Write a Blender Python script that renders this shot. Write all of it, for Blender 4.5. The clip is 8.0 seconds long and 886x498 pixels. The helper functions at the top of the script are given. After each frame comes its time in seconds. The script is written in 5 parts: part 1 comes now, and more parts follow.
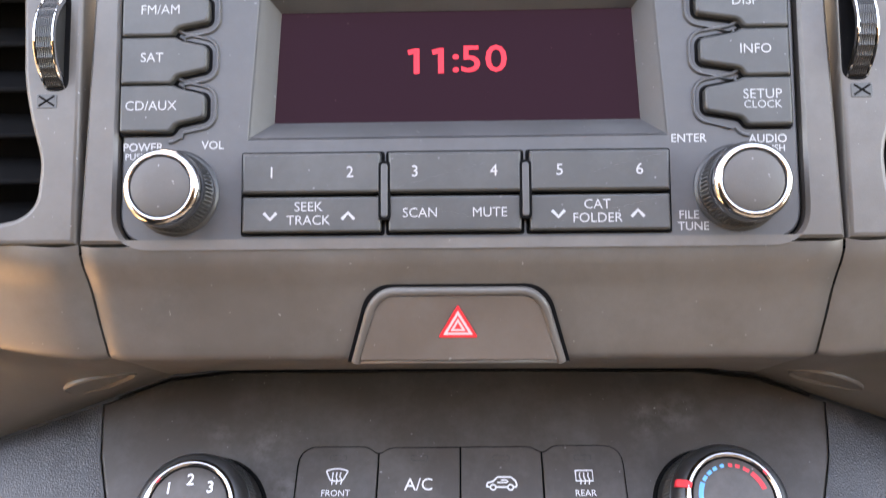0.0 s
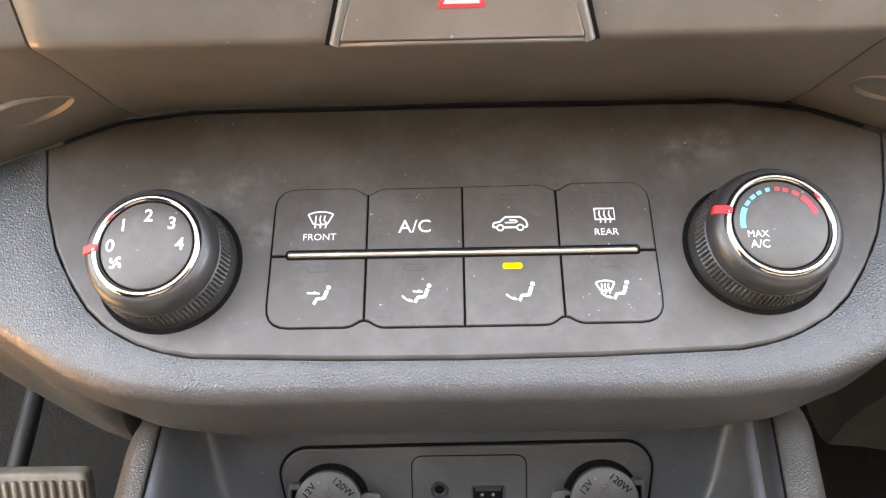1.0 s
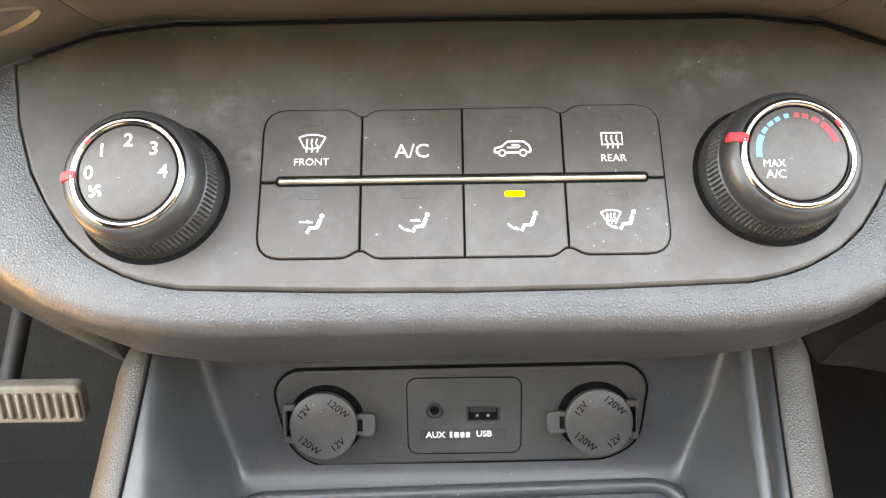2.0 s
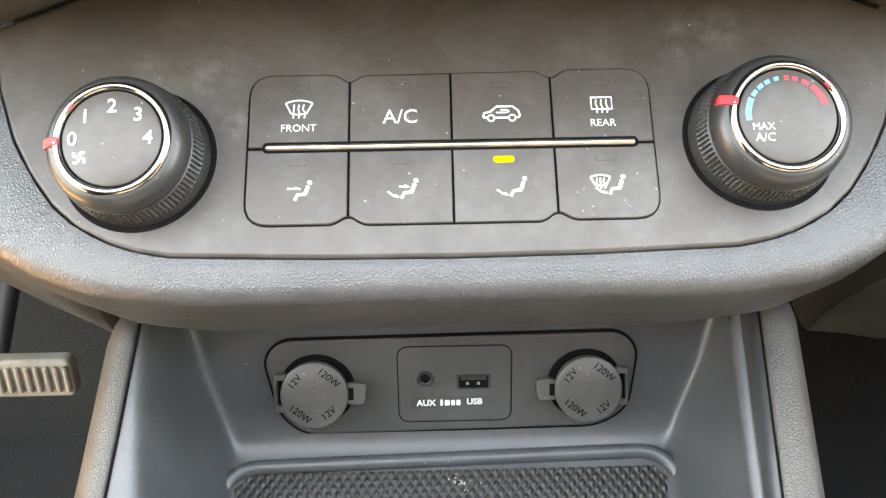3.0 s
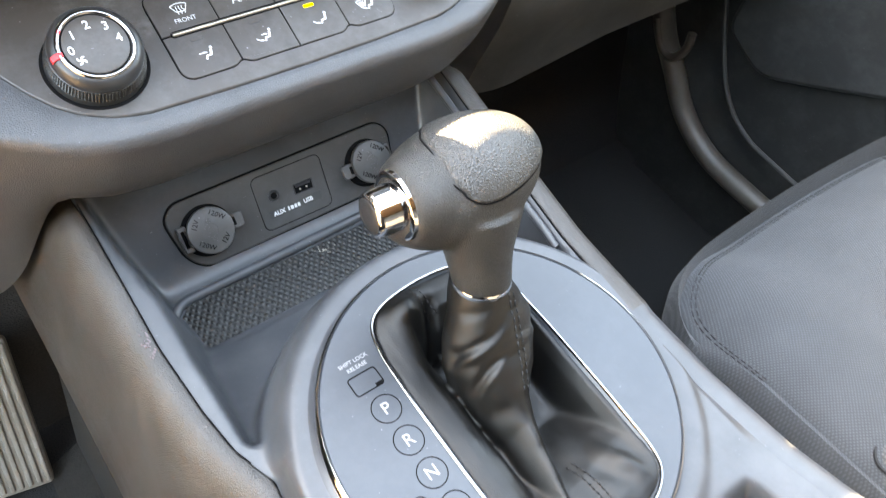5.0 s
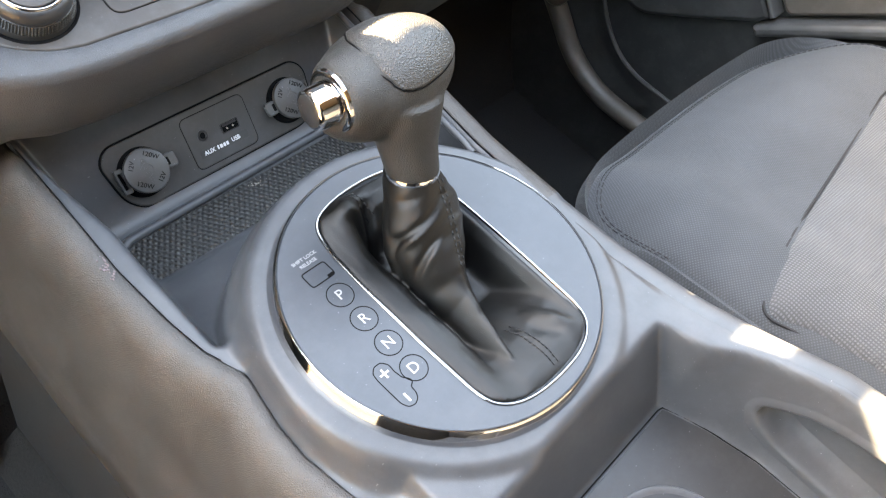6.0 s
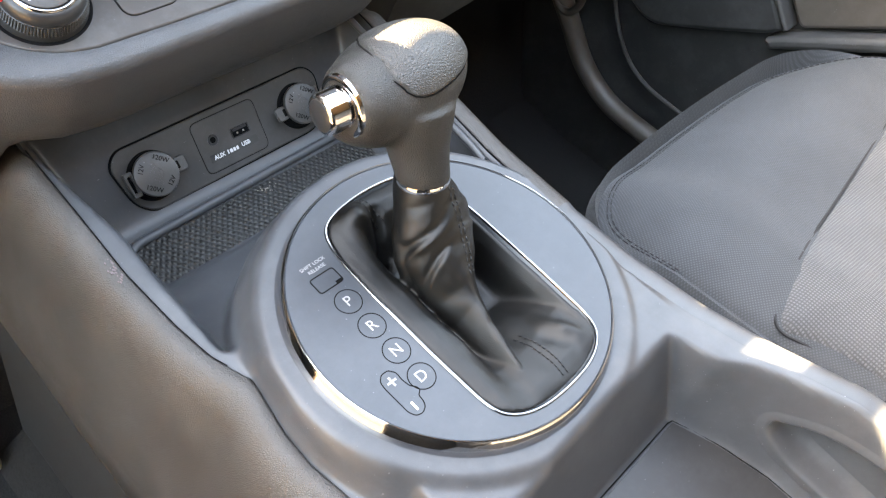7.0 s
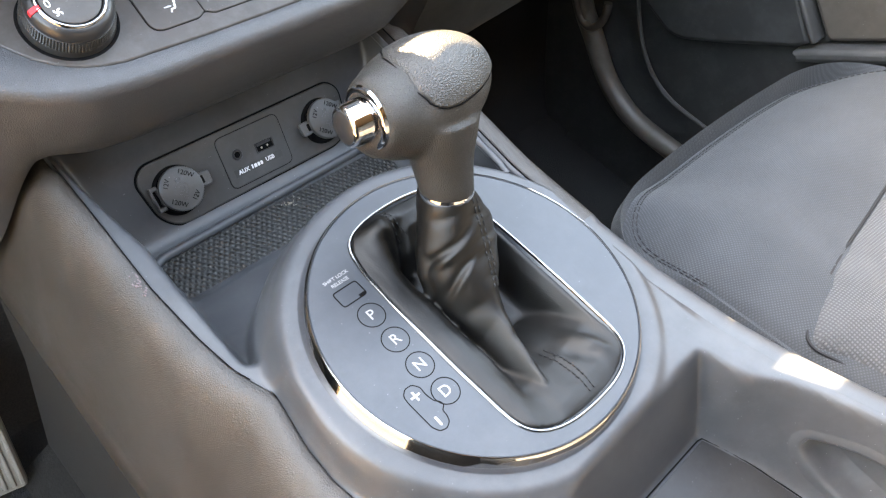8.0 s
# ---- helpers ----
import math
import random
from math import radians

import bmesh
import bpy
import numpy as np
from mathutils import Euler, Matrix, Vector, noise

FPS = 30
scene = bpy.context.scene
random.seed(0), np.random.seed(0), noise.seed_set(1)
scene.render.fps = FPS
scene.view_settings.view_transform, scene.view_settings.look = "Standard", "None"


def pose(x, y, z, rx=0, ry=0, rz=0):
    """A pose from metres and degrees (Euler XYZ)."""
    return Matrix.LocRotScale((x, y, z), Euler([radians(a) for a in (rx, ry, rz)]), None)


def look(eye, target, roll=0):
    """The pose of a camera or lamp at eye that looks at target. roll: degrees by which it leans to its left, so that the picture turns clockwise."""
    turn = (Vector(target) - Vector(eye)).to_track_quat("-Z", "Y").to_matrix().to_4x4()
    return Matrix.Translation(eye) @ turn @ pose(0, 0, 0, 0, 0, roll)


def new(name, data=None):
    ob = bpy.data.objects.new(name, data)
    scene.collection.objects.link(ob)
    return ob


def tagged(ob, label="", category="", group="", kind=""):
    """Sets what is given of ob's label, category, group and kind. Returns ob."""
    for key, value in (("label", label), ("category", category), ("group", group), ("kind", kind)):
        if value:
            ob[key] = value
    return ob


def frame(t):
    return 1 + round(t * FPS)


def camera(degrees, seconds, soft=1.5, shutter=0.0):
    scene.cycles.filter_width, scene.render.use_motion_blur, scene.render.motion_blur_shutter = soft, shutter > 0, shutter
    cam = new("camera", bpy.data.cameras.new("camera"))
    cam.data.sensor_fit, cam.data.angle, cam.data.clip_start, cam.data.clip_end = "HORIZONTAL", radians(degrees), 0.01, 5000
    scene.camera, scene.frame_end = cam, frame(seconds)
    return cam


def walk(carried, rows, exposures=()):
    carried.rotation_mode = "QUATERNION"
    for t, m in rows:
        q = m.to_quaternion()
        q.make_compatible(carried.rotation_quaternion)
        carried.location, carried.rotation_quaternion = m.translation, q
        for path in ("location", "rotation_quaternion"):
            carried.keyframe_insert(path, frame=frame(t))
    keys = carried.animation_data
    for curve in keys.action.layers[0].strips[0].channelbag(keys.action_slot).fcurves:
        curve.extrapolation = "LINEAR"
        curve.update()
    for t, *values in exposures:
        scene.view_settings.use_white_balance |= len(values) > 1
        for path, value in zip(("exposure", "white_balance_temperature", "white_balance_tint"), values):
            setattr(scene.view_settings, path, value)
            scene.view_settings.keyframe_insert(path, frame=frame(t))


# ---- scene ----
CAR = pose(0, 0, 0, 10, 0, 0)          # the console slopes up towards the windscreen
cam = camera(60.3, 8.0, soft=1.25, shutter=0.12)
PATH = [
    (0, (0.0017, 0.1939, 0.6610), (-0.0505, 1.8293, -0.4891), -1.56),
    (0.2, (0.0016, 0.1830, 0.6472), (-0.0494, 1.7816, -0.5536), -1.75),
    (0.5, (-0.0002, 0.1886, 0.6310), (-0.0436, 1.7004, -0.6777), -1.99),
    (0.8, (-0.0029, 0.1952, 0.6065), (-0.0389, 1.6336, -0.7827), -2.00),
    (1, (-0.0028, 0.1966, 0.5963), (-0.0336, 1.5994, -0.8289), -1.97),
    (1.5, (-0.0035, 0.2102, 0.5951), (-0.0206, 1.5023, -0.9314), -1.63),
    (2, (-0.0061, 0.2098, 0.5936), (-0.0100, 1.4196, -0.9990), -0.94),
    (3.5, (-0.0057, 0.2056, 0.5916), (0.0545, 1.3580, -1.0419), 0.17),
    (4, (-0.0155, 0.1887, 0.6031), (0.1665, 1.3248, -1.0327), 2.11),
    (4.3, (-0.0515, 0.1524, 0.6296), (0.3287, 1.2302, -1.0117), 6.07),
    (4.5, (-0.0873, 0.1184, 0.6541), (0.4995, 1.1269, -0.9702), 9.94),
    (4.7, (-0.1192, 0.0937, 0.6744), (0.6325, 1.0103, -0.9365), 13.11),
    (5, (-0.1667, 0.0752, 0.6753), (0.7578, 0.8532, -0.9185), 16.06),
    (5.2, (-0.1890, 0.0584, 0.6776), (0.8049, 0.7446, -0.9166), 17.66),
    (6.3, (-0.2176, 0.0367, 0.6784), (0.8612, 0.6322, -0.8969), 18.52),
    (6.5, (-0.2174, 0.0375, 0.6792), (0.8580, 0.6467, -0.8932), 18.17),
    (7, (-0.2165, 0.0386, 0.6754), (0.8592, 0.6644, -0.8902), 18.42),
    (7.5, (-0.2166, 0.0393, 0.6751), (0.8503, 0.6872, -0.8876), 17.58),
    (8, (-0.2159, 0.0387, 0.6708), (0.8401, 0.7360, -0.8780), 15.84),
]
EXPOSURES = [(0, 4.95, 11800, 20), (0.5, 4.85, 15500, 26), (1.0, 5.6, 15500, 16), (1.5, 5.85, 17500, 13), (4, 5.95, 16500, 9), (4.5, 5.8, 13600, 9), (5, 5.6, 12000, 9), (6.4, 5.3, 12000, 11), (8, 5.35, 12000, 11)]
SUN_WAY = (0.40, -0.80, -0.58)
walk(cam, [(t, CAR @ look(eye, target, roll)) for t, eye, target, roll in PATH], EXPOSURES)

EDGE, SUN_HOOD, SUN_GAP = 606, 110, (-121, -73)   # top edge of the dash, the sun-blocking hoods and the gap between them

# ---- light ----
world = bpy.data.worlds.new("sky")
scene.world = world
world.use_nodes = True
wn = world.node_tree
sky = wn.nodes.new("ShaderNodeTexSky")
sky.sky_type, sky.sun_disc = "NISHITA", False
sky.ozone_density = 2.5
sky.sun_elevation, sky.sun_rotation = radians(41), radians(-25)
wn.links.new(sky.outputs[0], wn.nodes["Background"].inputs[0])
wn.nodes["Background"].inputs[1].default_value = 0.14
sun = new("sun", bpy.data.lights.new("sun", "SUN"))
sun.data.energy, sun.data.angle, sun.data.color = 5.0, radians(0.5), (1.0, 0.95, 0.88)
sun.matrix_world = CAR @ look((0, 0, 0), SUN_WAY)


# ---- materials ----
def nodes_of(name):
    m = bpy.data.materials.new(name)
    m.use_nodes = True
    t = m.node_tree
    return m, t, t.nodes["Principled BSDF"]


def noise_tex(t, scale, detail=4.0, rough=0.6, kind="ShaderNodeTexNoise"):
    c = t.nodes.new("ShaderNodeTexCoord")
    n = t.nodes.new(kind)
    n.inputs["Scale"].default_value = scale
    if kind == "ShaderNodeTexNoise":
        n.inputs["Detail"].default_value, n.inputs["Roughness"].default_value = detail, rough
    t.links.new(c.outputs["Object"], n.inputs["Vector"])
    return n


def ramp(t, src, stops):
    r = t.nodes.new("ShaderNodeValToRGB")
    e = r.color_ramp.elements
    while len(e) < len(stops):
        e.new(0.5)
    for el, (p, c) in zip(e, stops):
        el.position, el.color = p, (*c, 1) if len(c) == 3 else c
    t.links.new(src, r.inputs[0])
    return r


def bump(t, bsdf, height, strength, dist, before=None):
    b = t.nodes.new("ShaderNodeBump")
    b.inputs["Strength"].default_value, b.inputs["Distance"].default_value = strength, dist
    t.links.new(height, b.inputs["Height"])
    if before:
        t.links.new(before.outputs[0], b.inputs["Normal"])
    t.links.new(b.outputs[0], bsdf.inputs["Normal"])
    return b


def mix_rgb(t, fac, a, b, mode="MIX"):
    m = t.nodes.new("ShaderNodeMix")
    m.data_type, m.blend_type = "RGBA", mode
    for sock, v in ((m.inputs[0], fac), (m.inputs[6], a), (m.inputs[7], b)):
        if isinstance(v, (int, float)):
            sock.default_value = v
        elif isinstance(v, tuple):
            sock.default_value = (*v, 1)
        else:
            t.links.new(v, sock)
    return m


def plastic(name, col, rough=0.5, grain=2500, relief=0.25, dust=0.06, spec=0.5):
    """Moulded plastic: fine grain, faint smears, a dusting of pale specks."""
    m, t, b = nodes_of(name)
    big = noise_tex(t, 38, 5, 0.65)
    c = ramp(t, big.outputs[0], [(0.3, tuple(v * 0.88 for v in col)), (0.7, tuple(v * 1.12 for v in col))])
    specks = noise_tex(t, 650, 1, 0.5)
    sp = ramp(t, specks.outputs[0], [(0.775, (0, 0, 0)), (0.80, (1, 1, 1))])
    film = noise_tex(t, 24, 6, 0.75)
    fm = ramp(t, film.outputs[0], [(0.45, (0, 0, 0)), (0.8, (1, 1, 1))])
    d1 = mix_rgb(t, fm.outputs[0], c.outputs[0], tuple(v + (0.55 - v) * dust for v in col))
    d2 = mix_rgb(t, sp.outputs[0], d1.outputs[2], tuple(v + (0.5 - v) * min(1, dust * 5) for v in col))
    t.links.new(d2.outputs[2], b.inputs["Base Color"])
    r = ramp(t, big.outputs[0], [(0.25, (rough - 0.05,) * 3), (0.75, (rough + 0.07,) * 3)])
    t.links.new(r.outputs[0], b.inputs["Roughness"])
    b.inputs["Specular IOR Level"].default_value = spec
    g = noise_tex(t, grain, 2, 0.5)
    bump(t, b, g.outputs[0], relief, 0.0002)
    return m


def leather(name, col, cell, rough=0.5, relief=0.6, dust=0.05, spec=0.5):
    """Grained skin: cell pattern with creases between, worn and dusty in patches."""
    m, t, b = nodes_of(name)
    wob = noise_tex(t, cell * 0.6, 3, 0.6)
    c0 = t.nodes.new("ShaderNodeTexCoord")
    add = mix_rgb(t, 1.1 / cell, c0.outputs["Object"], wob.outputs["Color"], "ADD")
    v = t.nodes.new("ShaderNodeTexVoronoi")
    v.feature = "DISTANCE_TO_EDGE"
    v.inputs["Scale"].default_value = cell
    t.links.new(add.outputs[2], v.inputs["Vector"])
    h = ramp(t, v.outputs["Distance"], [(0.0, (0, 0, 0)), (0.5, (1, 1, 1))])
    big = noise_tex(t, 30, 5, 0.7)
    c = ramp(t, big.outputs[0], [(0.3, tuple(q * 0.85 for q in col)), (0.75, tuple(q * 1.2 + dust * 0.15 for q in col))])
    specks = noise_tex(t, 700, 1, 0.5)
    sp = ramp(t, specks.outputs[0], [(0.77, (0, 0, 0)), (0.81, (1, 1, 1))])
    # colour darkened along the creases to bring out the grain
    cr = ramp(t, v.outputs["Distance"], [(0.0, (0.78,) * 3), (0.3, (1.04,) * 3)])
    c2 = mix_rgb(t, 1.0, c.outputs[0], cr.outputs[0], "MULTIPLY")
    d = mix_rgb(t, sp.outputs[0], c2.outputs[2], tuple(q + 0.35 * dust * 5 for q in col))
    t.links.new(d.outputs[2], b.inputs["Base Color"])
    r = ramp(t, big.outputs[0], [(0.3, (rough - 0.06,) * 3), (0.75, (rough + 0.08,) * 3)])
    t.links.new(r.outputs[0], b.inputs["Roughness"])
    b.inputs["Specular IOR Level"].default_value = spec
    fine = noise_tex(t, cell * 3.1, 3, 0.6)
    b1 = bump(t, b, h.outputs[0], relief, 0.0006)
    bump(t, b, fine.outputs[0], 0.15, 0.0002, b1)
    return m


def weave(name, col, pitch, lighter=0.35, depth=0.7, skew=0.0):
    """Woven seat cloth: two crossed sets of threads."""
    m, t, b = nodes_of(name)
    c = t.nodes.new("ShaderNodeTexCoord")
    mp = t.nodes.new("ShaderNodeMapping")
    mp.inputs["Rotation"].default_value = (0, 0, skew)
    t.links.new(c.outputs["Object"], mp.inputs[0])
    waves = []
    for axis in ("X", "Y"):
        w = t.nodes.new("ShaderNodeTexWave")
        w.bands_direction = axis
        w.inputs["Scale"].default_value = 2 * math.pi / (20 * pitch)
        w.inputs["Distortion"].default_value = 0.6
        w.inputs["Detail"].default_value = 2
        w.inputs["Detail Scale"].default_value = 40
        t.links.new(mp.outputs[0], w.inputs["Vector"])
        waves.append(w)
    mul = t.nodes.new("ShaderNodeMath")
    mul.operation = "MULTIPLY"
    t.links.new(waves[0].outputs["Fac"], mul.inputs[0])
    t.links.new(waves[1].outputs["Fac"], mul.inputs[1])
    big = noise_tex(t, 9, 4, 0.6)
    cc = ramp(t, mul.outputs[0], [(0.0, tuple(q * (1 - lighter) for q in col)), (0.8, tuple(q * (1 + lighter) for q in col))])
    bg = ramp(t, big.outputs[0], [(0.3, (0.82,) * 3), (0.75, (1.12,) * 3)])
    mm = mix_rgb(t, 1.0, cc.outputs[0], bg.outputs[0], "MULTIPLY")
    t.links.new(mm.outputs[2], b.inputs["Base Color"])
    b.inputs["Roughness"].default_value = 0.9
    b.inputs["Specular IOR Level"].default_value = 0.25
    b.inputs["Sheen Weight"].default_value = 0.08
    bump(t, b, mul.outputs[0], depth, 0.0005)
    return m


def metal(name, col, rough):
    m, t, b = nodes_of(name)
    b.inputs["Metallic"].default_value = 1
    n = noise_tex(t, 60, 4, 0.6)
    c = ramp(t, n.outputs[0], [(0.3, tuple(v * 0.93 for v in col)), (0.7, col)])
    r = ramp(t, n.outputs[0], [(0.3, (rough * 0.7,) * 3), (0.75, (rough * 1.5,) * 3)])
    t.links.new(c.outputs[0], b.inputs["Base Color"])
    t.links.new(r.outputs[0], b.inputs["Roughness"])
    return m


def paint(name, col, rough=0.45, glow=0.0):
    m, t, b = nodes_of(name)
    n = noise_tex(t, 400, 3, 0.6)
    c = ramp(t, n.outputs[0], [(0.3, tuple(v * 0.9 for v in col)), (0.7, col)])
    t.links.new(c.outputs[0], b.inputs["Base Color"])
    b.inputs["Roughness"].default_value = rough
    if glow:
        b.inputs["Emission Color"].default_value = (*col, 1)
        b.inputs["Emission Strength"].default_value = glow
    return m


M_PANEL = plastic("satin_grey_trim", (0.076, 0.066, 0.059), 0.38, 2600, 0.18, 0.05)
M_FACE = plastic("charcoal_face", (0.049, 0.048, 0.050), 0.46, 2600, 0.18, 0.04)
M_HVAC = plastic("climate_face", (0.047, 0.038, 0.033), 0.45, 2600, 0.18, 0.09)
M_BUTTON = plastic("button_plastic", (0.035, 0.035, 0.034), 0.44, 2800, 0.12, 0.05)
M_GAP = plastic("joint_black", (0.004, 0.004, 0.0045), 0.8, 1500, 0.1, 0.005, 0.06)
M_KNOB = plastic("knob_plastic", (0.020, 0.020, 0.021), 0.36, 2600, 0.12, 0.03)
M_CONSOLE = plastic("console_plastic", (0.049, 0.052, 0.057), 0.36, 2300, 0.25, 0.05, 0.5)
M_PLATE = plastic("shift_plate", (0.036, 0.042, 0.050), 0.36, 2600, 0.15, 0.03, 0.5)
M_SOCKET = plastic("socket_plastic", (0.044, 0.043, 0.042), 0.5, 2300, 0.3, 0.05)
M_CAP = plastic("rubber_cap", (0.047, 0.046, 0.045), 0.42, 2200, 0.25, 0.06)
M_DASH = leather("dash_skin", (0.058, 0.058, 0.061), 950, 0.35, 0.40)
M_SIDE = leather("console_skin", (0.054, 0.047, 0.042), 850, 0.38, 0.40)
M_BOOT = leather("boot_leather", (0.0042, 0.0039, 0.0036), 1250, 0.42, 0.24, 0.004, 0.42)
M_GRIP = leather("grip_skin", (0.026, 0.025, 0.0235), 1000, 0.38, 0.6, 0.02)
M_PAD = leather("grip_pad", (0.036, 0.0345, 0.0325), 800, 0.36, 0.62, 0.02)
M_CHROME = metal("chrome", (0.62, 0.62, 0.63), 0.07)
M_RING = metal("knob_chrome", (0.40, 0.40, 0.41), 0.12)
M_SATIN = metal("satin_metal", (0.55, 0.50, 0.43), 0.36)
M_FRAME = metal("satin_chrome", (0.30, 0.30, 0.30), 0.16)
M_WHITE = paint("white_print", (0.70, 0.70, 0.70))
M_SCUFF = paint("pale_scuff", (0.17, 0.125, 0.125), 0.8)
M_DRIED = paint("dried_splash", (0.30, 0.27, 0.23), 0.9)
M_RED = paint("red_print", (0.72, 0.02, 0.03))
M_PINK = paint("pale_red_print", (0.80, 0.42, 0.42))
M_BLUE = paint("blue_print", (0.02, 0.32, 0.62))
M_LAMP = paint("amber_lamp", (1.0, 0.70, 0.0), 0.4, 0.03)
M_DIGIT = paint("red_digits", (0.62, 0.006, 0.02), 0.6, 0.014)
M_CLOTH = weave("seat_cloth", (0.064, 0.069, 0.074), 0.0018, 0.2, 0.5, 0.75)
M_INSERT = weave("seat_insert", (0.100, 0.101, 0.103), 0.0022, 0.3, 0.8, 0.1)
M_SEAM = paint("thread", (0.012, 0.012, 0.013), 0.8)
M_PRINT = paint("grey_print", (0.33, 0.33, 0.33))
M_BLACK = plastic("footwell_plastic", (0.016, 0.016, 0.018), 0.55, 900, 0.3, 0.04)
M_DOOR = plastic("door_plastic", (0.022, 0.022, 0.022), 0.5, 900, 0.3, 0.05)
M_LINER = plastic("beige_liner", (0.20, 0.148, 0.105), 0.9, 500, 0.3, 0.02, 0.2)
M_RENDER = plastic("tan_render", (0.52, 0.34, 0.19), 0.9, 60, 0.4, 0.1, 0.2)
M_ROCKER = plastic("rocker_plastic", (0.088, 0.068, 0.057), 0.38, 2600, 0.18, 0.05)
M_DIALCAP = plastic("matt_cap", (0.058, 0.051, 0.047), 0.5, 2600, 0.2, 0.05)
M_GROUND = plastic("asphalt", (0.075, 0.077, 0.080), 0.9, 3, 0.3, 0.1)
M_SAND = plastic("sandy_verge", (0.56, 0.35, 0.18), 0.9, 3, 0.3, 0.1)
M_LID = plastic("lid_plastic", (0.024, 0.0235, 0.022), 0.5, 900, 0.3, 0.05)
M_SEAL = plastic("seal_rubber", (0.075, 0.062, 0.052), 0.4, 900, 0.2, 0.05)
M_PEDAL = plastic("dusty_rubber", (0.17, 0.15, 0.125), 0.7, 700, 0.5, 0.25)


def smudged(m, marks):
    """Dusty finger marks: blots of (x, y, radius) in metres on a face, broken up by noise."""
    t = m.node_tree
    b = t.nodes["Principled BSDF"]
    src = b.inputs["Base Color"].links[0].from_socket
    c = t.nodes.new("ShaderNodeTexCoord")
    n = noise_tex(t, 160, 5, 0.7)
    nr = ramp(t, n.outputs[0], [(0.42, (0, 0, 0)), (0.75, (0.34, 0.34, 0.34))])
    for x, y, r in marks:
        d = t.nodes.new("ShaderNodeVectorMath")
        d.operation = "DISTANCE"
        d.inputs[1].default_value = (x, y, 0)
        t.links.new(c.outputs["Object"], d.inputs[0])
        f = t.nodes.new("ShaderNodeMapRange")
        f.inputs[1].default_value, f.inputs[2].default_value = r, r * 0.35
        t.links.new(d.outputs["Value"], f.inputs[0])
        k = t.nodes.new("ShaderNodeMath")
        k.operation = "MULTIPLY"
        t.links.new(f.outputs[0], k.inputs[0]), t.links.new(nr.outputs[0], k.inputs[1])
        mx = mix_rgb(t, k.outputs[0], src, (0.22, 0.21, 0.20))
        src = mx.outputs[2]
    t.links.new(src, b.inputs["Base Color"])


smudged(M_HVAC, [(-0.094, 0.031, 0.007), (-0.076, 0.026, 0.012), (-0.068, 0.010, 0.010), (0.075, 0.036, 0.012), (0.088, 0.040, 0.010)])


def carpet_material():
    m, t, b = nodes_of("carpet")
    n = noise_tex(t, 450, 3, 0.7)
    c = ramp(t, n.outputs[0], [(0.3, (0.006, 0.006, 0.0065)), (0.7, (0.018, 0.018, 0.019))])
    t.links.new(c.outputs[0], b.inputs["Base Color"])
    b.inputs["Roughness"].default_value = 0.95
    bump(t, b, n.outputs[0], 1.0, 0.002)
    return m


def tunnel_material():
    m, t, b = nodes_of("tunnel_carpet")
    n = noise_tex(t, 320, 4, 0.75)
    c = ramp(t, n.outputs[0], [(0.3, (0.007, 0.006, 0.0055)), (0.75, (0.020, 0.0175, 0.015))])
    t.links.new(c.outputs[0], b.inputs["Base Color"])
    b.inputs["Roughness"].default_value = 0.95
    bump(t, b, n.outputs[0], 0.8, 0.002)
    return m


def mat_material():
    """Pocket mat: black rubber with raised lozenges."""
    m, t, b = nodes_of("lozenge_rubber")
    c = t.nodes.new("ShaderNodeTexCoord")
    hs = []
    for ang in (0.62, -0.62):
        mp = t.nodes.new("ShaderNodeMapping")
        mp.inputs["Rotation"].default_value = (0, 0, ang)
        t.links.new(c.outputs["Object"], mp.inputs[0])
        w = t.nodes.new("ShaderNodeTexWave")
        w.bands_direction = "X"
        w.inputs["Scale"].default_value = 2 * math.pi / (20 * 0.0034)
        t.links.new(mp.outputs[0], w.inputs["Vector"])
        hs.append(w)
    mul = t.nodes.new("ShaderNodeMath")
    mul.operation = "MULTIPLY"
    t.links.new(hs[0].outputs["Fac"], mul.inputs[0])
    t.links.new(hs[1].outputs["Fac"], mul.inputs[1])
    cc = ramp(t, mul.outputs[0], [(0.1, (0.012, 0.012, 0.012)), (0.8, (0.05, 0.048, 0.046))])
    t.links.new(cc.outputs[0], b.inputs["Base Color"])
    b.inputs["Roughness"].default_value = 0.5
    bump(t, b, mul.outputs[0], 1.0, 0.0012)
    return m


def screen_material():
    m, t, b = nodes_of("display_glass")
    n = noise_tex(t, 500, 1, 0.5)
    c = ramp(t, n.outputs[0], [(0.78, (0.004, 0.0015, 0.004)), (0.80, (0.04, 0.025, 0.025))])
    t.links.new(c.outputs[0], b.inputs["Base Color"])
    b.inputs["Roughness"].default_value = 0.14
    b.inputs["Specular IOR Level"].default_value = 0.06
    b.inputs["Emission Color"].default_value = (0.12, 0.004, 0.022, 1)
    b.inputs["Emission Strength"].default_value = 0.006
    return m


M_CARPET, M_TUNNEL, M_MAT, M_SCREEN = carpet_material(), tunnel_material(), mat_material(), screen_material()


# ---- building tools; lengths in millimetres ----
def thing(name, label, category, m=None, group="", kind=""):
    ob = new(name)
    ob.empty_display_size = 0.02
    ob.matrix_world = CAR @ (m or Matrix())
    return tagged(ob, label, category, group, kind)


